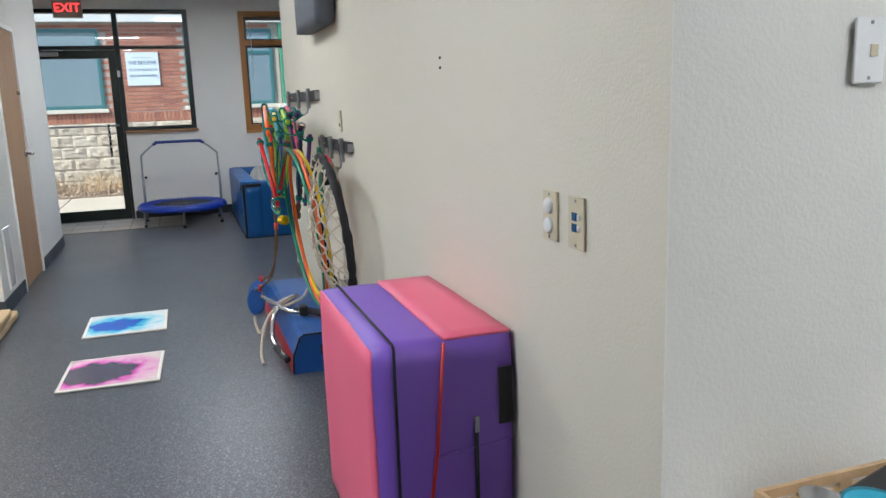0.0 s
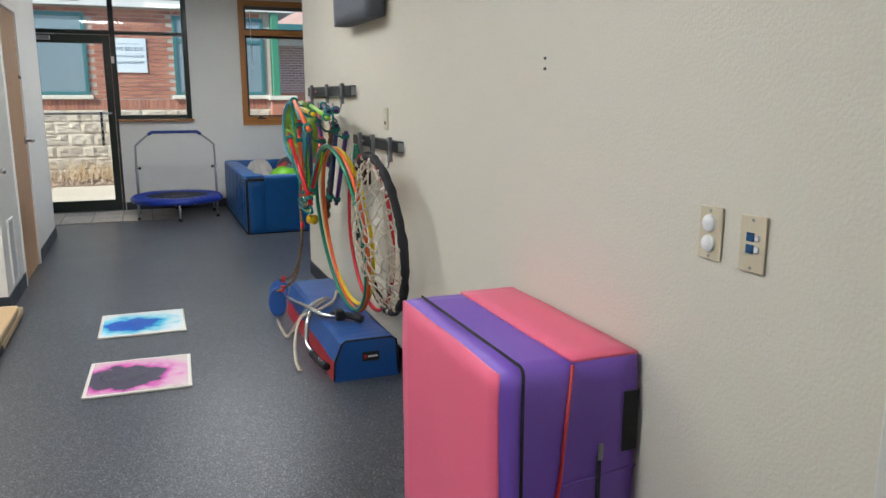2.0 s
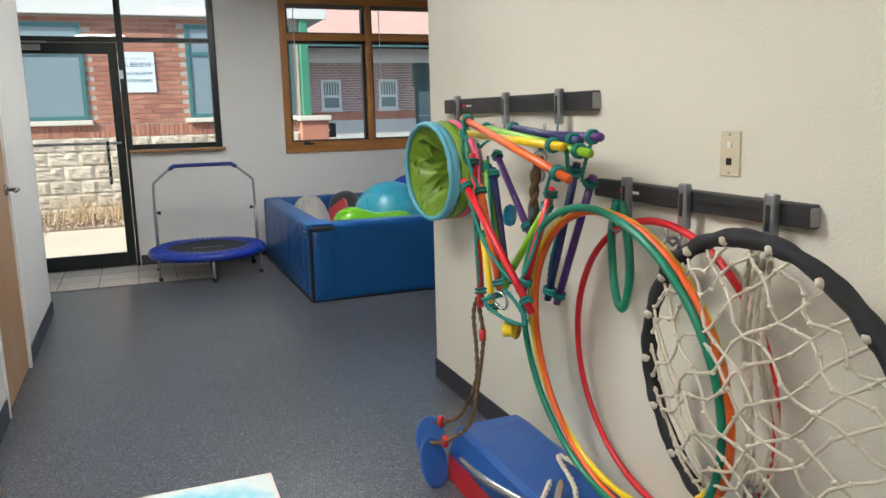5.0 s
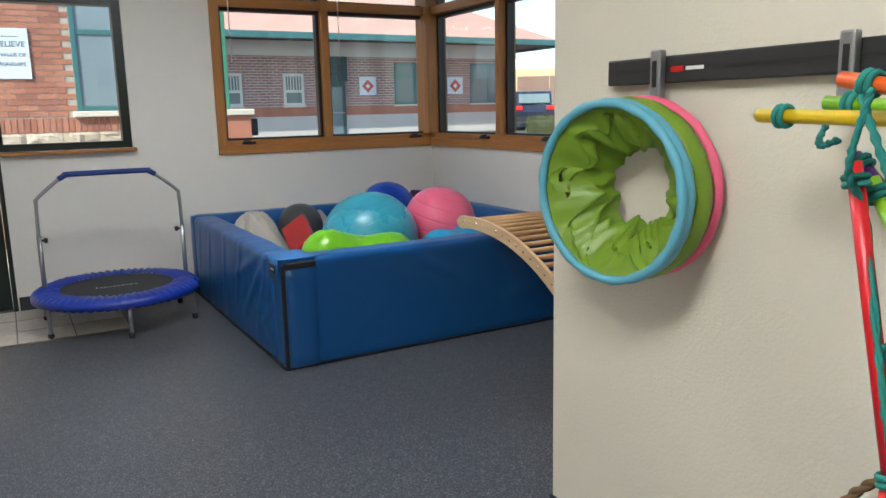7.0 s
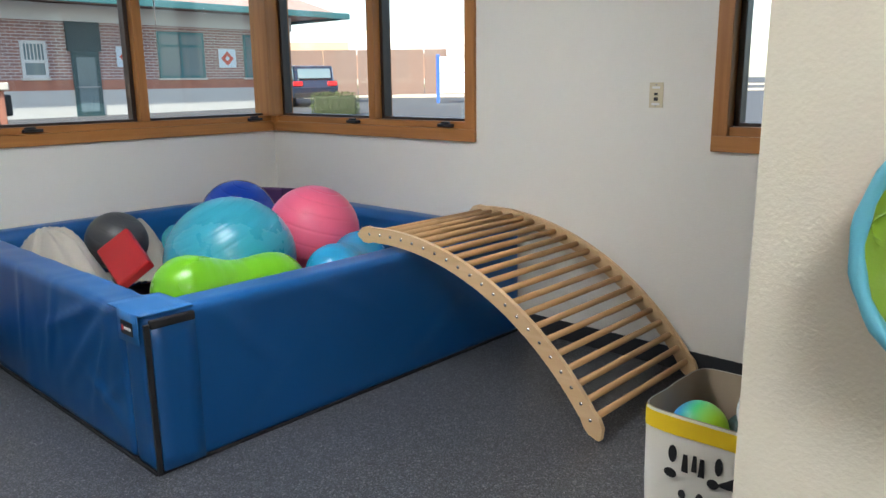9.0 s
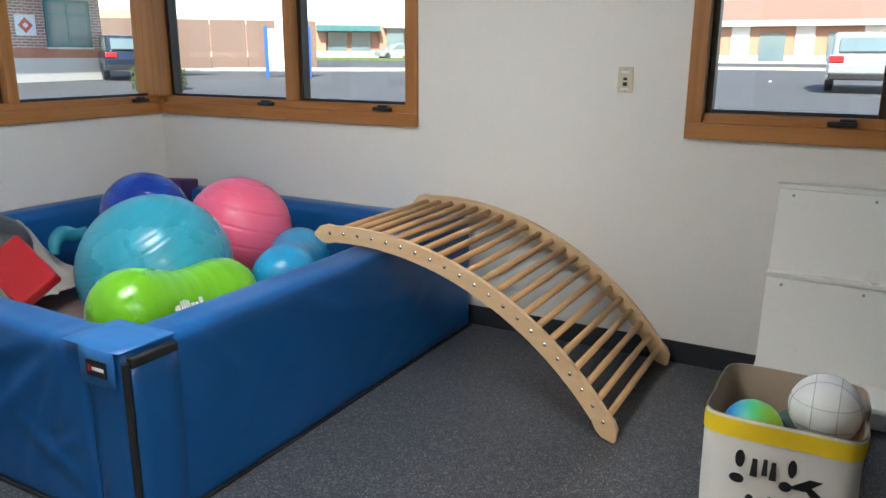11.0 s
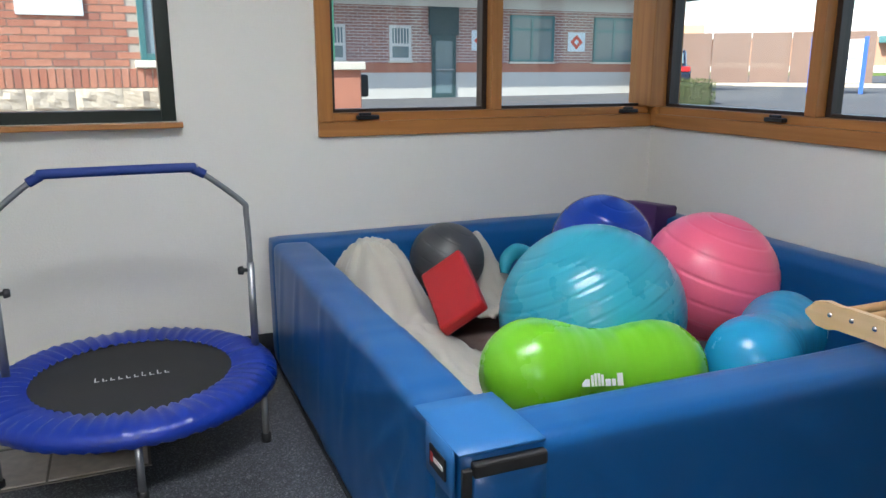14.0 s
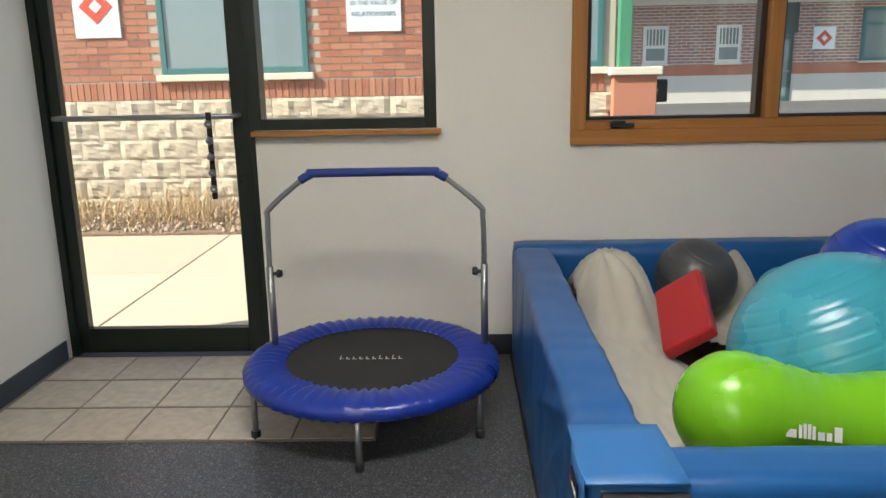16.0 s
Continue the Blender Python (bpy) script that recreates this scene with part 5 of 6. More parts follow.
# ---- rails and hanging equipment on the divider wall ----
def hook(y, z):
    ps = [box("clip", (-.052, -.03), (y - .016, y + .016), (z - .075, z + .045), M["alu"], .005), box("slot", (-.0535, -.052), (y - .006, y + .006), (z - .04, z + .02), M["black"]),
        tube("loop", [(-.045, y, z - .07), (-.05, y, z - .10), (-.075, y, z - .115), (-.095, y, z - .10), (-.097, y, z - .07)], .005, M["alu"], seg=8)]
    return ps
def rail(y0, y1, z0, z1, hooks, label, tag_y):
    ps = [box("rail", (-.03, 0), (y0, y1), (z0, z1), M["railm"], .004), box("groove", (-.0315, -.03), (y0 + .005, y1 - .005), ((z0 + z1) / 2 - .004, (z0 + z1) / 2 + .004), M["black"]),
        box("end_cap", (-.031, -.001), (y0 - .004, y0), (z0 + .006, z1 - .006), M["alu"], .002), box("mark", (-.0325, -.03), (tag_y - .018, tag_y + .018), ((z0 + z1) / 2 - .007, (z0 + z1) / 2 + .007), M["red"], .004), box("mark_bar", (-.0325, -.03), (tag_y - .075, tag_y - .025), ((z0 + z1) / 2 - .004, (z0 + z1) / 2 + .004), M["labelw"])]
    for y in hooks:
        ps += hook(y, (z0 + z1) / 2)
    thing("hanging_rail", (0, (y0 + y1) / 2, z0), ps, label, "rail", "wall rails with hooks")
rail(-5.73, -4.52, 1.352, 1.414, (-4.70, -5.16, -5.55), "charcoal metal wall rail with grey sliding hooks", -4.75)
rail(-6.565, -5.745, 1.088, 1.142, (-5.93, -6.18, -6.47), "charcoal metal wall rail with grey sliding hooks", -5.9)


def ring_pts(c, r, ax, n=64, squash=1.0):
    q = Vector(ax).to_track_quat('Z', 'Y')
    return [Vector(c) + q @ Vector((r * math.cos(2 * math.pi * k / n), r * squash * math.sin(2 * math.pi * k / n), 0)) for k in range(n)]
for c, r, ax, m_, lb in (((-.20, -6.06, .655), .445, (1, .02, .12), "d_teal", "green"), ((-.178, -6.08, .648), .44, (1, .0, .10), "d_orange", "orange"), ((-.16, -6.045, .66), .425, (1, .05, .10), "d_yellow", "yellow"), ((-.045, -6.10, .63), .42, (1, 0, .03), "d_red", "red")):
    tagged(tube("hula_hoop", ring_pts(c, r, ax), .0105, M[m_], None, True, 8), lb + " plastic hoop hanging on a wall hook", "hoop", "hoops on the rail")

# round net swing
NC, NR = Vector((-.125, -6.54, .70)), .378
nax = Vector((1, 0, .10))
nq = nax.to_track_quat('Z', 'Y')
pts = ring_pts(NC, NR, nax, 288)
rads = [.0185 + .0028 * abs(math.sin(i * .327)) + .003 * math.sin(i * .3) * math.sin(i * .123) for i in range(288)]
bm = bmesh.new()
add_tube(bm, pts, rads, True, 10)
ringo = finish("padded_rim", bm, M["blackfab"], None, True)
bm = bmesh.new()
def net_pt(a, r):
    dep = .10 * (1 - (r / NR) ** 2)
    p = Vector((r * math.cos(a), r * math.sin(a), -dep + .015 * noise.noise(Vector((a * 3, r * 9, 0)))))
    return NC + nq @ p + Vector((0, 0, -.03 * (1 - r / NR)))
for s in (1, -1):
    for k in range(-5, 6):
        d0 = k * .066 + .012 * math.sin(k * 2.1)
        hl = math.sqrt(max(0, NR * NR - d0 * d0))
        ang = s * radians(38) + .05 * math.sin(k * 1.7)
        line = []
        for j in range(17):
            u = (j / 8 - 1) * hl
            e = d0 + .016 * math.sin(j * 1.3 + k) * (1 - (u / max(hl, .01)) ** 2)
            px, py = u * math.cos(ang) - e * math.sin(ang), u * math.sin(ang) + e * math.cos(ang)
            line.append(net_pt(math.atan2(py, px), min(NR, math.hypot(px, py))))
        add_tube(bm, line, .0042, False, 5)
        for j in range(1, 16, 2):
            bmesh.ops.create_icosphere(bm, subdivisions=1, radius=.0075, matrix=Matrix.Translation(line[j]))
for k in range(18):
    a = 2 * math.pi * k / 18
    bmesh.ops.create_icosphere(bm, subdivisions=1, radius=.014, matrix=Matrix.Translation(NC + nq @ Vector((NR * math.cos(a) * .99, NR * math.sin(a) * .99, -.015))))
netm = finish("net", bm, M["ropew"], None, True)
hang = [rope("rope_bundle", [(-.075, -6.45 - .02 * k, 1.02), (-.06 - .01 * k, -6.42 - .03 * k, .85), (-.05, -6.44 - .03 * k + .02 * math.sin(k * 2), .6), (-.055, -6.45 - .02 * k, .45)], .008, M["ropew"]) for k in range(4)]
carab = tube("carabiner", [(-.06, -6.47 + .018 * math.cos(t_), .42 + .04 * math.sin(t_)) for t_ in [k * math.pi / 8 for k in range(16)]], .005, M["alu"], None, True, 6)
thing("net_swing", NC, [ringo, netm, carab, *hang], "round net swing with black padded rim, hung on the wall", "net swing")

# rope ladders of coloured dowels
DOWELS = [
    ("orange", (-0.28, -5.30, 1.335), (-0.36, -6.13, 1.185)), ("yellow", (-0.20, -5.10, 1.28), (-0.31, -6.02, 1.26)), ("green", (-0.16, -5.20, 1.30), (-0.24, -6.04, 1.24)),
    ("navy", (-0.10, -5.31, 1.30), (-0.22, -5.96, 1.27)), ("purple", (-0.08, -5.31, 1.28), (-0.18, -6.00, 1.28)), ("red", (-0.34, -5.43, 1.13), (-0.30, -5.83, 0.76)),
    ("red", (-0.25, -5.31, 1.21), (-0.28, -5.43, 0.70)), ("green", (-0.20, -5.31, 1.18), (-0.26, -5.58, 0.78)), ("yellow", (-0.26, -5.40, 0.95), (-0.26, -5.49, 0.67)),
    ("green", (-0.20, -5.76, 1.08), (-0.22, -5.49, 0.77)), ("red", (-0.22, -5.81, 1.13), (-0.28, -5.74, 0.81)), ("purple", (-0.12, -5.23, 1.21), (-0.12, -5.49, 0.94)),
    ("navy", (-0.14, -5.82, 1.20), (-0.16, -5.68, 0.75)), ("purple", (-0.09, -5.83, 1.16), (-0.12, -5.67, 0.73)), ("orange", (-0.28, -5.43, 1.11), (-0.28, -5.58, 0.77)), ("navy", (-0.20, -5.37, 1.16), (-0.24, -5.55, 0.81))]
ps = []
rnd = random.Random(9)
for c, a, b in DOWELS:
    a, b = Vector(a), Vector(b)
    ps.append(tube("dowel", [a, a.lerp(b, .5), b], .0125, M["d_" + c], seg=12))
    for q, s in ((a.lerp(b, .06), 1), (a.lerp(b, .93), -1)):
        q = q.copy()
        bm = bmesh.new()
        ax = (b - a).normalized()
        for w_ in (-.008, .004):
            add_tube(bm, ring_pts(q + ax * w_, .017, ax, 12), .0055, True, 6)
        ps.append(finish("knot", bm, M["ropet"], None, True))
for i, (p, q) in enumerate((((-.08, -5.16, 1.28), (-.2, -5.25, 1.24)), ((-.08, -5.55, 1.27), (-.2, -5.7, 1.26)), ((-.30, -5.36, 1.32), (-.25, -5.33, 1.15)), ((-.29, -5.33, 1.33), (-.28, -5.45, 1.08)), ((-.33, -6.0, 1.2), (-.2, -5.8, 1.1)), ((-.3, -6.02, 1.25), (-.14, -5.83, 1.16)), ((-.2, -5.98, 1.26), (-.1, -5.84, 1.12)),
        ((-.2, -5.33, 1.2), (-.26, -5.58, .78)), ((-.34, -5.45, 1.1), (-.29, -5.8, .79)), ((-.22, -5.81, 1.1), (-.29, -5.72, .80)), ((-.13, -5.8, 1.15), (-.16, -5.68, .76)), ((-.24, -5.32, 1.18), (-.28, -5.43, .72)))):
    p, q = Vector(p), Vector(q)
    md = p.lerp(q, .5) + Vector((-.02, .015 * (-1) ** i, -.03))
    ps.append(rope("cord", [p, md, q], .0065, M["ropet"], n=9, twist=.02))
ps.append(rope("cord", [(-.27, -5.6, .78), (-.30, -5.5, .72), (-.29, -5.64, .69), (-.28, -5.76, .71), (-.29, -5.66, .78), (-.27, -5.56, .75), (-.28, -5.44, .71)], .0075, M["ropet"], n=9, twist=.02))
ps.append(tube("ring", ring_pts((-.30, -5.62, .75), .03, (.9, .3, .2), 20), .005, M["chrome"], None, True, 8))
thing("rope_ladder", (-.2, -5.55, .7), ps, "rope ladders of bright coloured dowels and green cord, bunched up", "rope ladder")
# trapeze rope with wooden beads, brown ropes and yellow clip
ps = [rope("rope", [(-.08, -5.49, 1.2), (-.1, -5.49, 1.11), (-.1, -5.48, .98), (-.1, -5.49, .92), (-.14, -5.55, .75), (-.16, -5.59, .64)], .017, M["ropeb"], n=12, twist=.05), tube("ring", ring_pts((-.09, -5.49, 1.14), .026, (.8, .5, 0), 18), .005, M["alu"], None, True, 8), tube("ring", ring_pts((-.085, -5.5, 1.2), .022, (.3, .9, 0), 18), .005, M["alu"], None, True, 8),
    tube("whipping", [(-.1, -5.485, 1.03), (-.1, -5.482, .95)], .021, M["black"]), lathe("stop_disc", [(0, -.012), (.035, -.012), (.04, 0), (.035, .012), (0, .012)], M["sky"], m=pose(-.14, -5.38, .99, 90, 0, 40))]
thing("climbing_rope", (-.1, -5.5, .64), ps, "thick brown climbing rope on a steel ring", "rope")
ps = [rope("rope", [(-.28, -5.43, .73), (-.28, -5.41, .68), (-.28, -5.44, .57), (-.30, -5.43, .39), (-.33, -5.43, .26), (-.40, -5.36, .17), (-.44, -5.22, .12)], .008, M["ropeb"], n=12, twist=.03), rope("rope", [(-.27, -5.4, .73), (-.27, -5.34, .64), (-.27, -5.36, .49), (-.29, -5.39, .39), (-.33, -5.32, .24), (-.40, -5.25, .2)], .008, M["ropeb"], n=12, twist=.03)]
for q in ((-.28, -5.42, .70), (-.28, -5.435, .58), (-.40, -5.355, .17), (-.38, -5.27, .21)):
    ps.append(tube("binding", [Vector(q) + Vector((0, 0, .02)), q, Vector(q) - Vector((0, 0, .02))], .013, M["red"], seg=8))
for q, r in (((-.40, -5.20, .125), (25, -28, 60)), ((-.43, -5.31, .075), (20, -55, 80))):
    ps.append(lathe("seat_disc", [(0, -.008), (.06, -.008), (.066, 0), (.06, .008), (0, .008)], M["vinyl2"], m=pose(*q, *r) @ Matrix.Diagonal((1.5, .9, 1, 1)), seg=28, smooth=False))
thing("disc_swing", (-.4, -5.25, 0), ps, "brown rope swing with blue discs, red bindings", "swing")
tagged(lathe("pulley", [(0, -.02), (.03, -.02), (.022, 0), (.03, .02), (0, .02)], M["d_yellow"], m=pose(-.25, -5.6, .64, 90, 0, 30)), "yellow plastic pulley on the rope", "pulley")
st = [(-.055, -5.90, 1.09), (-.06, -5.885, 1.0), (-.065, -5.90, .90), (-.07, -5.93, .80), (-.07, -5.965, .78), (-.065, -5.985, .88), (-.055, -5.955, 1.0), (-.055, -5.93, 1.09)]
tagged(tube("resistance_band", spline(st, 6), .013, M["d_teal"], seg=6), "green stretch band hanging on a hook", "band")
# black pulley block on the rail
thing("pulley_block", (-.07, -6.18, .9), [box("block", (-.1, -.06), (-6.22, -6.15), (.9, .985), M["black"], .012), tube("shackle", ring_pts((-.08, -6.18, 1.0), .022, (.3, 1, 0), 16), .006, M["alu"], None, True, 8)], "black rope pulley block on a hook", "pulley")

# metal swing frame and ropes that lie on the beam
ps = [tube("bar", spline([(-.40, -5.50, .16), (-.42, -5.75, .205), (-.38, -6.0, .226), (-.33, -6.2, .226), (-.26, -6.24, .226)], 8), .0125, M["chrome"]), tube("bar", spline([(-.24, -5.90, .23), (-.33, -6.02, .226), (-.40, -6.14, .2), (-.43, -6.23, .1), (-.41, -6.33, .06), (-.395, -6.46, .06)], 8), .0125, M["chrome"]),
    tube("sleeve", spline([(-.30, -6.22, .228), (-.22, -6.26, .23), (-.16, -6.34, .225)], 6), .018, M["blackfab"]), tube("sleeve", spline([(-.42, -6.30, .06), (-.40, -6.42, .05), (-.392, -6.52, .06)], 6), .018, M["blackfab"]), box("clamp", (-.28, -.23), (-6.27, -6.21), (.205, .26), M["black"], .01)]
thing("swing_frame", (-.35, -6, .05), ps, "bent chrome swing frame with black sleeves, on the beam", "swing frame")
ps = [rope("rope", [(-.12, -5.87, .225), (-.14, -5.72, .22), (-.22, -5.95, .226), (-.34, -6.10, .226), (-.41, -5.98, .16), (-.47, -6.12, .08), (-.50, -6.3, .03), (-.50, -6.40, .015)], .009, M["ropew"], n=14, twist=.03), rope("rope", [(-.46, -5.48, .012), (-.47, -5.7, .012), (-.46, -5.85, .02), (-.42, -5.93, .12), (-.36, -5.97, .215), (-.26, -5.87, .225)], .009, M["ropew"], n=14, twist=.03)]
thing("white_rope", (-.4, -6, 0), ps, "pale braided rope draped over the beam", "rope")

# ---- collapsed play tunnel ----
TC2, TR = Vector((-.115, -4.68, 1.106)), .21
tax = Vector((-1, -.12, -.03)).normalized()
tq = tax.to_track_quat('Z', 'Y')
def tun(a, r, d):
    return TC2 + tq @ Vector((r * math.cos(a), r * math.sin(a), d))
def tun_band(name, d0, d1, r0, m_, amp=.003, puff=.012):
    bm = bmesh.new()
    n = 96
    rows_ = []
    for j in range(9):
        t_ = j / 8
        rows_.append([bm.verts.new(tun(2 * math.pi * k / n, r0 + puff * math.sin(t_ * math.pi) + amp * noise.noise(Vector((k * .35, j * .8, d0 * 30))), d0 + (d1 - d0) * t_)) for k in range(n)])
    for a, b in zip(rows_, rows_[1:]):
        for k in range(n):
            bm.faces.new((a[k], a[(k + 1) % n], b[(k + 1) % n], b[k]))
    o = finish(name, bm, m_, None, True)
    s_ = o.modifiers.new("thickness", 'SOLIDIFY')
    s_.thickness = .006
    return o
ps = [tun_band("front_band", .02, .068, TR - .006, M["tun_b"]), tun_band("fabric", -.045, .02, TR - .006, M["tun_g"], .006), tun_band("back_band", -.075, -.045, TR - .004, M["tun_p"])]
bm = bmesh.new()
n = 140
rows_ = []
for j in range(34):
    t_ = j / 33
    row = []
    for k in range(n):
        a = 2 * math.pi * k / n
        w = noise.noise(Vector((math.cos(a) * 2.2, math.sin(a) * 2.2, t_ * 2.2)))
        w2 = noise.noise(Vector((math.cos(a) * 5, math.sin(a) * 5, t_ * 3 + 4)))
        fold = 1 - 2 * abs(noise.noise(Vector((math.cos(a + t_ * 1.4) * 3.1, math.sin(a + t_ * 1.4) * 3.1, t_ * 1.6 + 9))))
        r = (TR - .008) * (1 - .5 * math.sin(min(1, t_ * 1.5) * math.pi / 2) ** 1.1) + (.075 * w + .025 * w2 + .05 * fold * math.sin(t_ * math.pi)) * min(1, t_ * 4) * (1 - .55 * t_)
        row.append(bm.verts.new(tun(a, max(.05, min(TR - .006, r)), .062 - .15 * t_ + .05 * math.sin(t_ * math.pi) * w + .03 * fold * math.sin(t_ * math.pi))))
    rows_.append(row)
for a, b in zip(rows_, rows_[1:]):
    for k in range(n):
        bm.faces.new((a[k], a[(k + 1) % n], b[(k + 1) % n], b[k]))
ps.append(finish("lining", bm, M["tun_g"], None, True))
ps.append(tube("front_hoop", [tun(2 * math.pi * k / 64, TR - .004, .068) for k in range(64)], [.011 + .0015 * math.sin(k * 1.7) for k in range(64)], M["tun_b"], None, True, 10))
thing("play_tunnel", TC2, ps, "collapsed lime green play tunnel with blue rim, on a hook", "play tunnel")

set_out(built, 1.04, 1.055, .27)

# ---- fittings on walls ----
def plate(m, w, h, material, extras, name, label, cat):
    ps = [box("plate", (-w / 2, w / 2), (-.006, 0), (-h / 2, h / 2), material, .003, m=m)]
    for x, z, ww, hh, mt in extras:
        ps.append(box("insert", (x - ww / 2, x + ww / 2), (-.009, -.006), (z - hh / 2, z + hh / 2), mt, .0012, m=m))
    for z in (-h * .42, h * .42):
        ps.append(box("screw", (-.003, .003), (-.0075, -.006), (z - .003, z + .003), M["alu"], m=m))
    if name == "wall_outlet" and not extras:
        for z in (-.022, .022):
            ps.append(lathe("safety_plug", [(0, .008), (.0165, .008), (.0185, .005), (.0185, 0)], M["whitep"], m=m @ pose(0, -.006, z, 90), seg=24))
    thing(name, m.translation, ps, label, cat)
onx = lambda y, z: pose(-.001, y, z, 0, 0, -90)
BLUEJ = mat("blue_jack", (.01, .08, .2), .4)
built = standing()
ps_m = onx(-8.612, 1.037)
plate(ps_m, .07, .115, M["plate"], [], "wall_outlet", "ivory wall outlet with two white safety plugs", "outlet")
plate(onx(-8.734, 1.035), .07, .115, M["plate"], [(-.004, .014, .02, .018, BLUEJ), (-.004, -.010, .02, .018, BLUEJ), (.014, .014, .012, .012, M["labelw"]), (.014, -.010, .012, .012, M["labelw"])], "data_outlet", "ivory data outlet with blue jacks", "outlet")
set_out(built, 1.063, 1.063, .29)
plate(onx(-6.372, 1.29), .07, .115, M["plate"], [(0, .022, .014, .014, M["labelw"]), (0, -.02, .018, .018, M["black"])], "phone_outlet", "ivory phone outlet plate on the wall", "outlet")
plate(pose(EX - .001, -3.045, 1.305, 0, 0, -90), .07, .115, M["plate"], [(0, .035, .04, .01, M["labelw"]), (0, .005, .018, .012, M["black"]), (0, -.018, .02, .016, M["black"]), (0, -.04, .04, .01, M["labelw"])], "wall_outlet", "tan outlet plate with small labels", "outlet")
built = standing()
plate(pose(.42, -9.054, 1.367, 0, 0, 0), .072, .118, M["whitep"], [(.008, .0, .018, .022, M["plate"])], "wall_switch", "white square switch plate on the wall", "switch")
thing("wall_anchor", (0, -7.86, 1.41), [box("plug", (-.004, .002), (-7.865, -7.857), (1.428, 1.436), M["base"]), box("plug", (-.004, .002), (-7.865, -7.857), (1.398, 1.406), M["base"])], "two small screw holes in the wall", "screw hole")
set_out(built, 1.063, 1.063, .29)
# grey loudspeaker high on the wall
thing("loudspeaker", (-.06, -5.96, 1.73), [padded("case", (-.11, -.01), (-6.42, -5.70), (1.80, 2.03), mat("grey_speaker", (.10, .11, .13), .7, .1, 5, .4, 500), .01, .001), box("bracket", (-.012, 0), (-6.1, -6.0), (1.81, 1.95), M["black"])], "grey box fixed high on the wall", "speaker")

# ---- white steps, toy basket ----
SW = M["paint_white"]
parts = []
for i, (x0, z) in enumerate(((1.62, .155), (1.76, .545), (1.87, .9))):
    parts.append(box("tread", (x0 - .16, EX - .012) if i == 0 else (x0 - .01, EX - .012), (-4.62, -3.735), (z - .02, z), SW, .004))
    parts.append(box("riser", (x0, x0 + .018), (-4.615, -3.74), (z - .40 if i else .0, z - .021), SW, .003, m=Matrix.Translation((x0, 0, z)) @ pose(0, 0, 0, 0, 0 if not i else 12) @ Matrix.Translation((-x0, 0, -z)) if i else None))
    for yy in (-3.8, -4.1, -4.4):
        if i:
            parts.append(box("screw", (x0 - .022, x0 - .012), (yy - .005, yy + .005), (z - .05, z - .04), M["alu"]))
thing("white_steps", (1.75, -4.2, 0), parts, "white painted tiered step unit under the window", "steps")

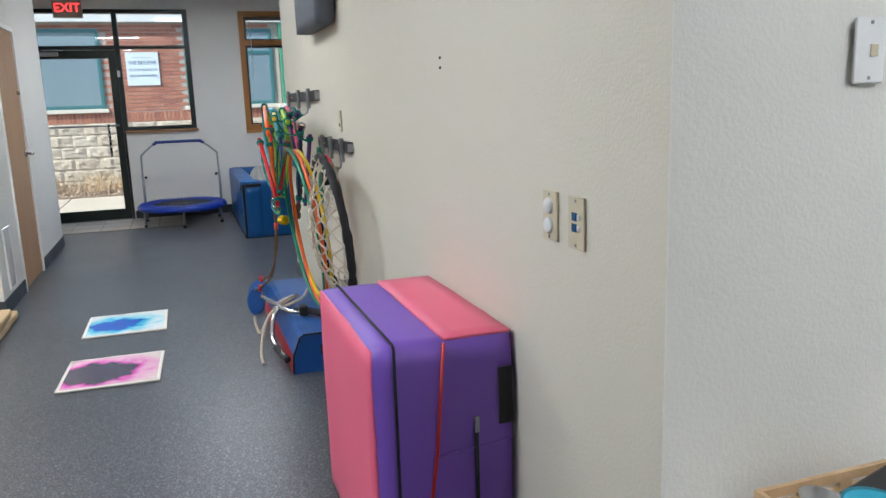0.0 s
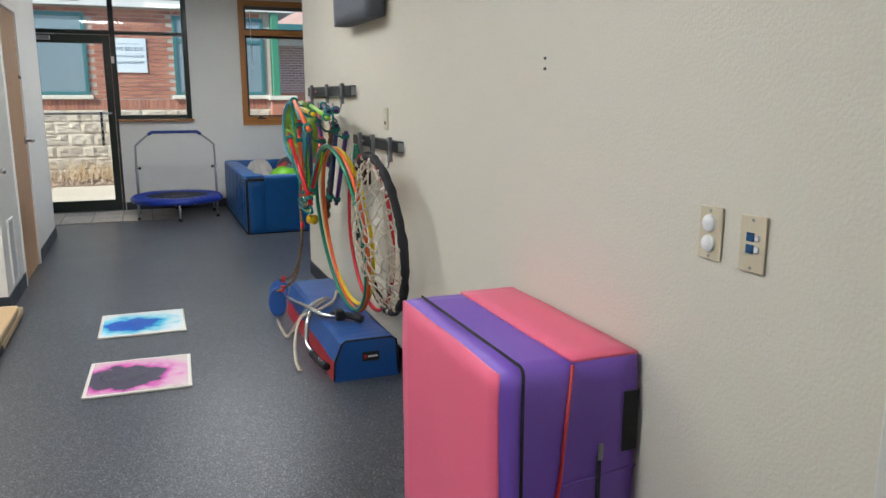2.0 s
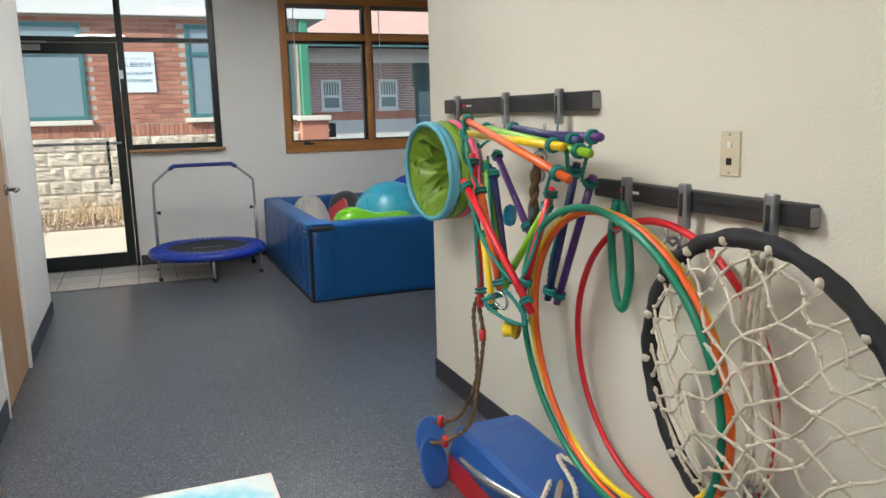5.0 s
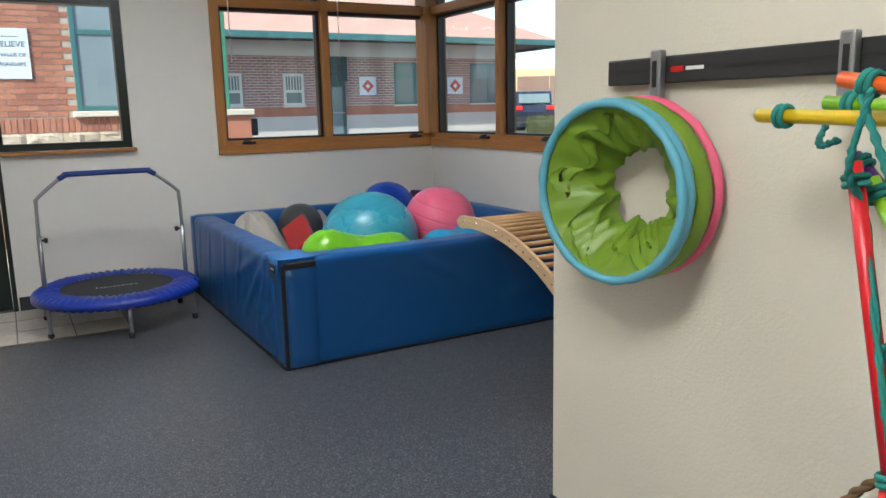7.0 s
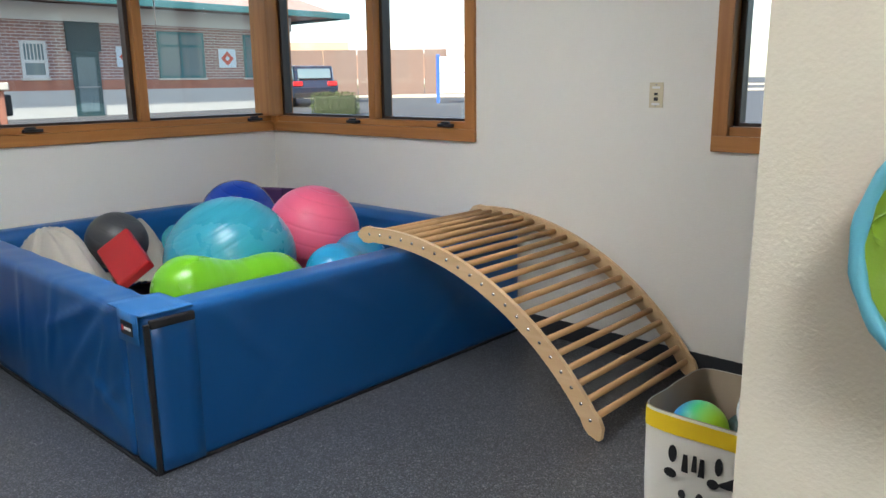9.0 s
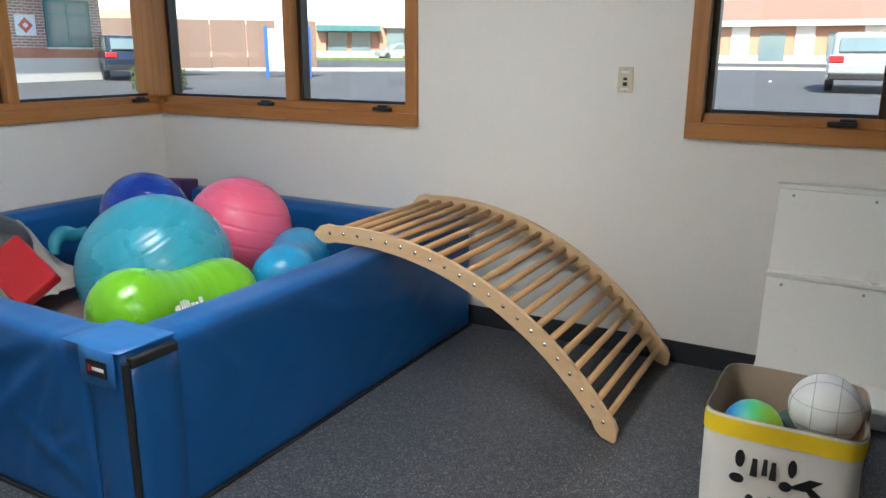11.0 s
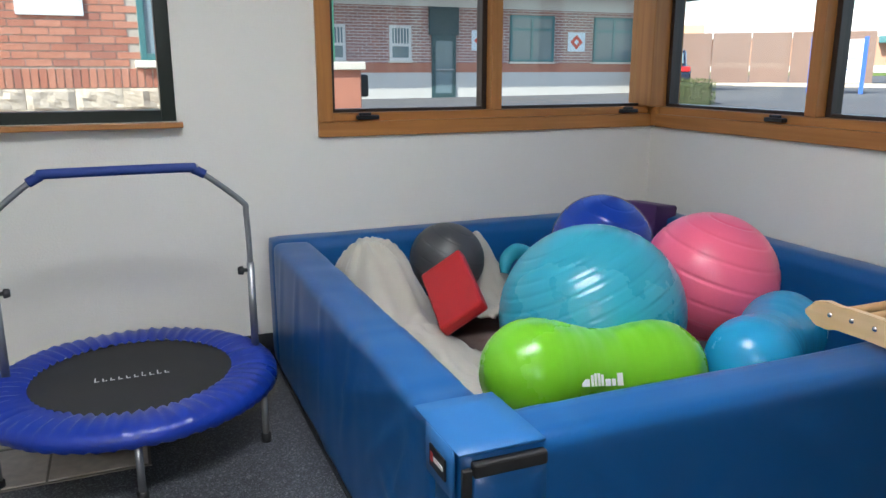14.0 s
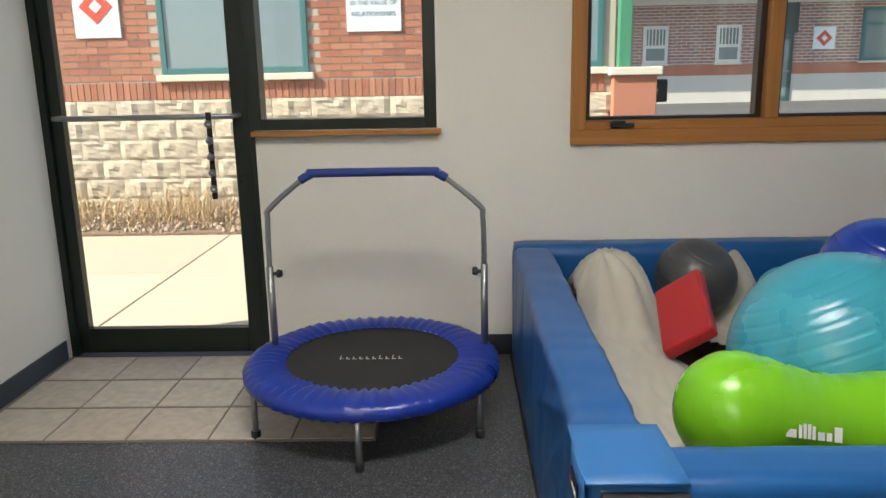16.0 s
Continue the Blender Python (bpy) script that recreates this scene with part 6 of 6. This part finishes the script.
def basket():
    c, r, h = Vector((.835, -3.925, 0)), .215, .40
    WH, YE, TA = mat("canvas_white", (.74, .71, .64), .85, .04, 6, .4, 500), mat("canvas_yellow", (.8, .55, .01), .8, .04, 6, .4, 500), mat("canvas_tan", (.42, .33, .24), .9, .06, 6, .4, 500)
    def wob(a, z):
        return r * (abs(math.cos(a)) ** 8 + abs(math.sin(a)) ** 8) ** -.125 * (1 + .03 * noise.noise(Vector((math.cos(a) * 2, math.sin(a) * 2, z * 5))))
    def shell(name, z0, z1, m_, off=0.0, rows_n=8):
        bm = bmesh.new()
        rr = [[bm.verts.new((c.x + (wob(2 * math.pi * k / 64, z0 + (z1 - z0) * j / rows_n) + off) * math.cos(2 * math.pi * k / 64), c.y + (wob(2 * math.pi * k / 64, z0 + (z1 - z0) * j / rows_n) + off) * math.sin(2 * math.pi * k / 64), z0 + (z1 - z0) * j / rows_n)) for k in range(64)] for j in range(rows_n + 1)]
        for a, b in zip(rr, rr[1:]):
            for k in range(64):
                bm.faces.new((a[k], a[(k + 1) % 64], b[(k + 1) % 64], b[k]))
        return finish(name, bm, m_, None, True)
    ps = [shell("side", 0, h, WH), shell("band", h - .062, h - .008, YE, .003), shell("lining", .02, h, TA, -.006), lathe("bottom", [(0, .01), (r - .01, .01)], WH, m=Matrix.Translation(c))]
    K = M["black"]
    # printed animal face and stripes, as flat patches wrapped round the side
    def patch(a_deg, z, wa, hz, lean=0.0, pts_=None):
        bm = bmesh.new()
        shp = pts_ or [(-1, -1), (1, -1), (.6, 1), (-.6, 1)]
        vs = []
        for u, v in shp:
            a = radians(a_deg) + radians(wa) * u + lean * v
            zz = z + hz * v
            q = wob(a, zz) + .005
            vs.append(bm.verts.new((c.x + q * math.cos(a), c.y + q * math.sin(a), zz)))
        bm.faces.new(vs)
        o = finish("print_patch", bm, K)
        so = o.modifiers.new("thickness", 'SOLIDIFY')
        so.thickness = .002
        return o
    ov = [(math.cos(t_), math.sin(t_)) for t_ in [k * math.pi / 6 for k in range(12)]]
    f0 = 172
    for a, z, wa, hz, le, sh_ in ((-16, .215, 2.6, .022, .0, ov), (14, .215, 2.6, .022, .0, ov), (-5, .2, 2.2, .022, 0, None), (0, .205, 1.8, .02, 0, None), (6, .2, 2.2, .022, 0, None), (-13, .17, 4, .012, 0, ov), (15, .165, 4, .012, 0, ov), (-5, .125, 2.5, .012, 0, ov), (7, .12, 2.5, .012, 0, ov),
            (-24, .185, 5, .016, .1, None), (-30, .16, 4, .02, -.1, None), (-27, .1, 3, .05, 0, None), (-35, .08, 3, .06, 0, None), (-43, .1, 3, .05, 0, None)):
        ps.append(patch(f0 - a * 1.15, z * 1.29, wa * 1.15, hz * 1.29, le, sh_))
    thing("toy_basket", c, ps, "white canvas toy basket with yellow band and black print", "basket")
    rb = mat("rainbow_ball", (.1, .55, .2), .4, .02, 3, .02, 100, base2=(.05, .35, .7))
    n_, l_ = rb.node_tree.nodes, rb.node_tree.links
    tc_ = [q for q in n_ if q.type == 'TEX_COORD'][0]
    sp_, rp2 = n_.new("ShaderNodeSeparateXYZ"), n_.new("ShaderNodeValToRGB")
    l_.new(tc_.outputs["Generated"], sp_.inputs[0])
    l_.new(sp_.outputs[1], rp2.inputs[0])
    for i_, (p_, c_) in enumerate(((.15, (.45, .75, .02)), (.5, (.08, .6, .2)), (.85, (.03, .25, .65)))):
        e_ = rp2.color_ramp.elements[i_] if i_ < 2 else rp2.color_ramp.elements.new(p_)
        e_.position, e_.color = p_, (*c_, 1)
    l_.new(rp2.outputs[0], n_["Principled BSDF"].inputs["Base Color"])
    def toy(cc, r_, m_, label):
        bm = bmesh.new()
        bmesh.ops.create_uvsphere(bm, u_segments=32, v_segments=20, radius=r_)
        bm.transform(Matrix.Translation(cc))
        return tagged(finish("toy_ball", bm, m_, None, True), label, "ball", "balls in the basket")
    toy(c + Vector((-.06, .09, .30)), .09, rb, "green and blue rainbow rubber ball in the basket")
    toy(c + Vector((.03, -.02, .29)), .06, mat("patterned_cloth", (.45, .2, .25), .8, .9, 45, .2, 90, base2=(.03, .08, .07)), "small patterned cloth ball in the basket")
    toy(c + Vector((.03, -.10, .375)), .105, M["whitep"], "white volleyball in the basket")
    bm = bmesh.new()
    vc = c + Vector((.03, -.10, .375))
    for ax in ((1, 0, 0), (0, 1, 0), (0, 0, 1)):
        for of in (-.035, .035):
            rr = math.sqrt(.105 ** 2 - of ** 2)
            add_tube(bm, ring_pts(vc + Vector(ax) * of, rr, ax, 40), .0012, True, 5)
    tagged(finish("ball_seam", bm, mat("seam_grey", (.45, .45, .43), .6), None, True), "grey seams of the volleyball", "seam")
    tagged(box("mid_fill", (c.x - .12, c.x + .12), (c.y - .12, c.y + .12), (.012, .25), TA, .05), "folded tan cloth in the basket", "cloth")
basket()

# ---- play kitchen in the nook ----
built = standing()
parts = [box("top", (-.01, .75), (-9.46, -9.07), (.475, .50), M["whitep"], .006), box("body", (.005, .735), (-9.45, -9.08), (.0, .474), M["whitep"], .004)]
parts.append(lathe("sink", [(.10, .0), (.096, .006), (.086, .004), (.05, .002), (0, .001)], M["black"], m=pose(.12, -9.36, .502), seg=32))
gt = mat("grey_tap", (.07, .075, .08), .5)
parts.append(tube("tap", [(.045, -9.22, .50), (.045, -9.22, .575), (.045, -9.22, .58)], .014, gt))
parts.append(tube("tap_spout", [(.045, -9.22, .54), (.09, -9.25, .54), (.12, -9.27, .537)], .009, gt))
thing("play_kitchen", (.3, -9.3, 0), parts, "white toy kitchen with grey sink and tap", "play kitchen")
cw = M["ply"]
cx0, cx1, cy0, cy1, cz = .17, .52, -9.36, -9.1, .502
its = []
for yy in (cy0, cy1 - .01):
    its += [((cx0, cx1), (yy, yy + .01), (cz, cz + .03)), ((cx0, cx1), (yy, yy + .01), (cz + .042, cz + .062))] + [((x, x + .03), (yy, yy + .01), (cz + .03, cz + .045)) for x in (cx0, cx0 + .1, cx0 + .2, cx1 - .03)]
for xx in (cx0 + .0, cx1 - .01):
    its += [((xx, xx + .01), (cy0 + .01, cy1 - .01), (cz, cz + .03)), ((xx, xx + .01), (cy0 + .01, cy1 - .01), (cz + .042, cz + .062))] + [((xx, xx + .01), (y, y + .03), (cz + .03, cz + .045)) for y in (cy0 + .01, cy0 + .11, cy1 - .04)]
its.append(((cx0 + .01, cx1 - .01), (cy0 + .01, cy1 - .01), (cz, cz + .008)))
thing("wooden_crate", (.35, -9.25, cz), [boxes("slatted_side", its, cw)], "slotted plywood crate with toy dishes on the toy kitchen", "crate")
tagged(box("baking_tray", (-.13, .13), (-.09, .09), (-.008, .008), M["black"], .008, m=pose(.41, -9.235, .560, 4, -2, 14)), "black toy baking tray in the crate", "tray")
tagged(lathe("toy_plate", [(0, .004), (.035, .004), (.055, .012), (.057, .014), (.035, 0), (0, 0)], M["teal"], m=pose(.30, -9.25, .572, 4, 0)), "turquoise toy plate in the crate", "plate")
tagged(lathe("tart_tin", [(0, 0), (.03, 0), (.045, .022), (.047, .022), (.032, -.002)], M["chrome"], m=pose(.235, -9.2, .562, 5, 8), seg=20), "small silver fluted tart tin in the crate", "tin")
# posters on the nook wall
pz = [((.615, .80), (1.32, 1.43), (.75, .22, .06)), ((.595, .80), (1.18, 1.30), (.55, .08, .08)), ((.612, .80), (1.035, 1.165), (.72, .72, .7))]
for (x, z, c) in pz:
    ps = [box("sheet", x, (-9.056, -9.0545), z, mat("poster_paper", c, .6, .05))]
    for k in range(4):
        zz = z[0] + (z[1] - z[0]) * (.15 + .2 * k)
        ps.append(box("print_bar", (x[0] + .02, x[0] + .02 + .03 * (k + 2)), (-9.0575, -9.056), (zz, zz + .014), mat("poster_ink", [(.02, .35, .4), (.75, .45, .03), (.6, .05, .1), (.03, .1, .35)][k], .6)))
    thing("poster", (x[0], -9.055, z[0]), ps, "small bright printed poster on the wall", "poster", "posters on the nook wall")
set_out(built, 1.063, 1.063, .29)
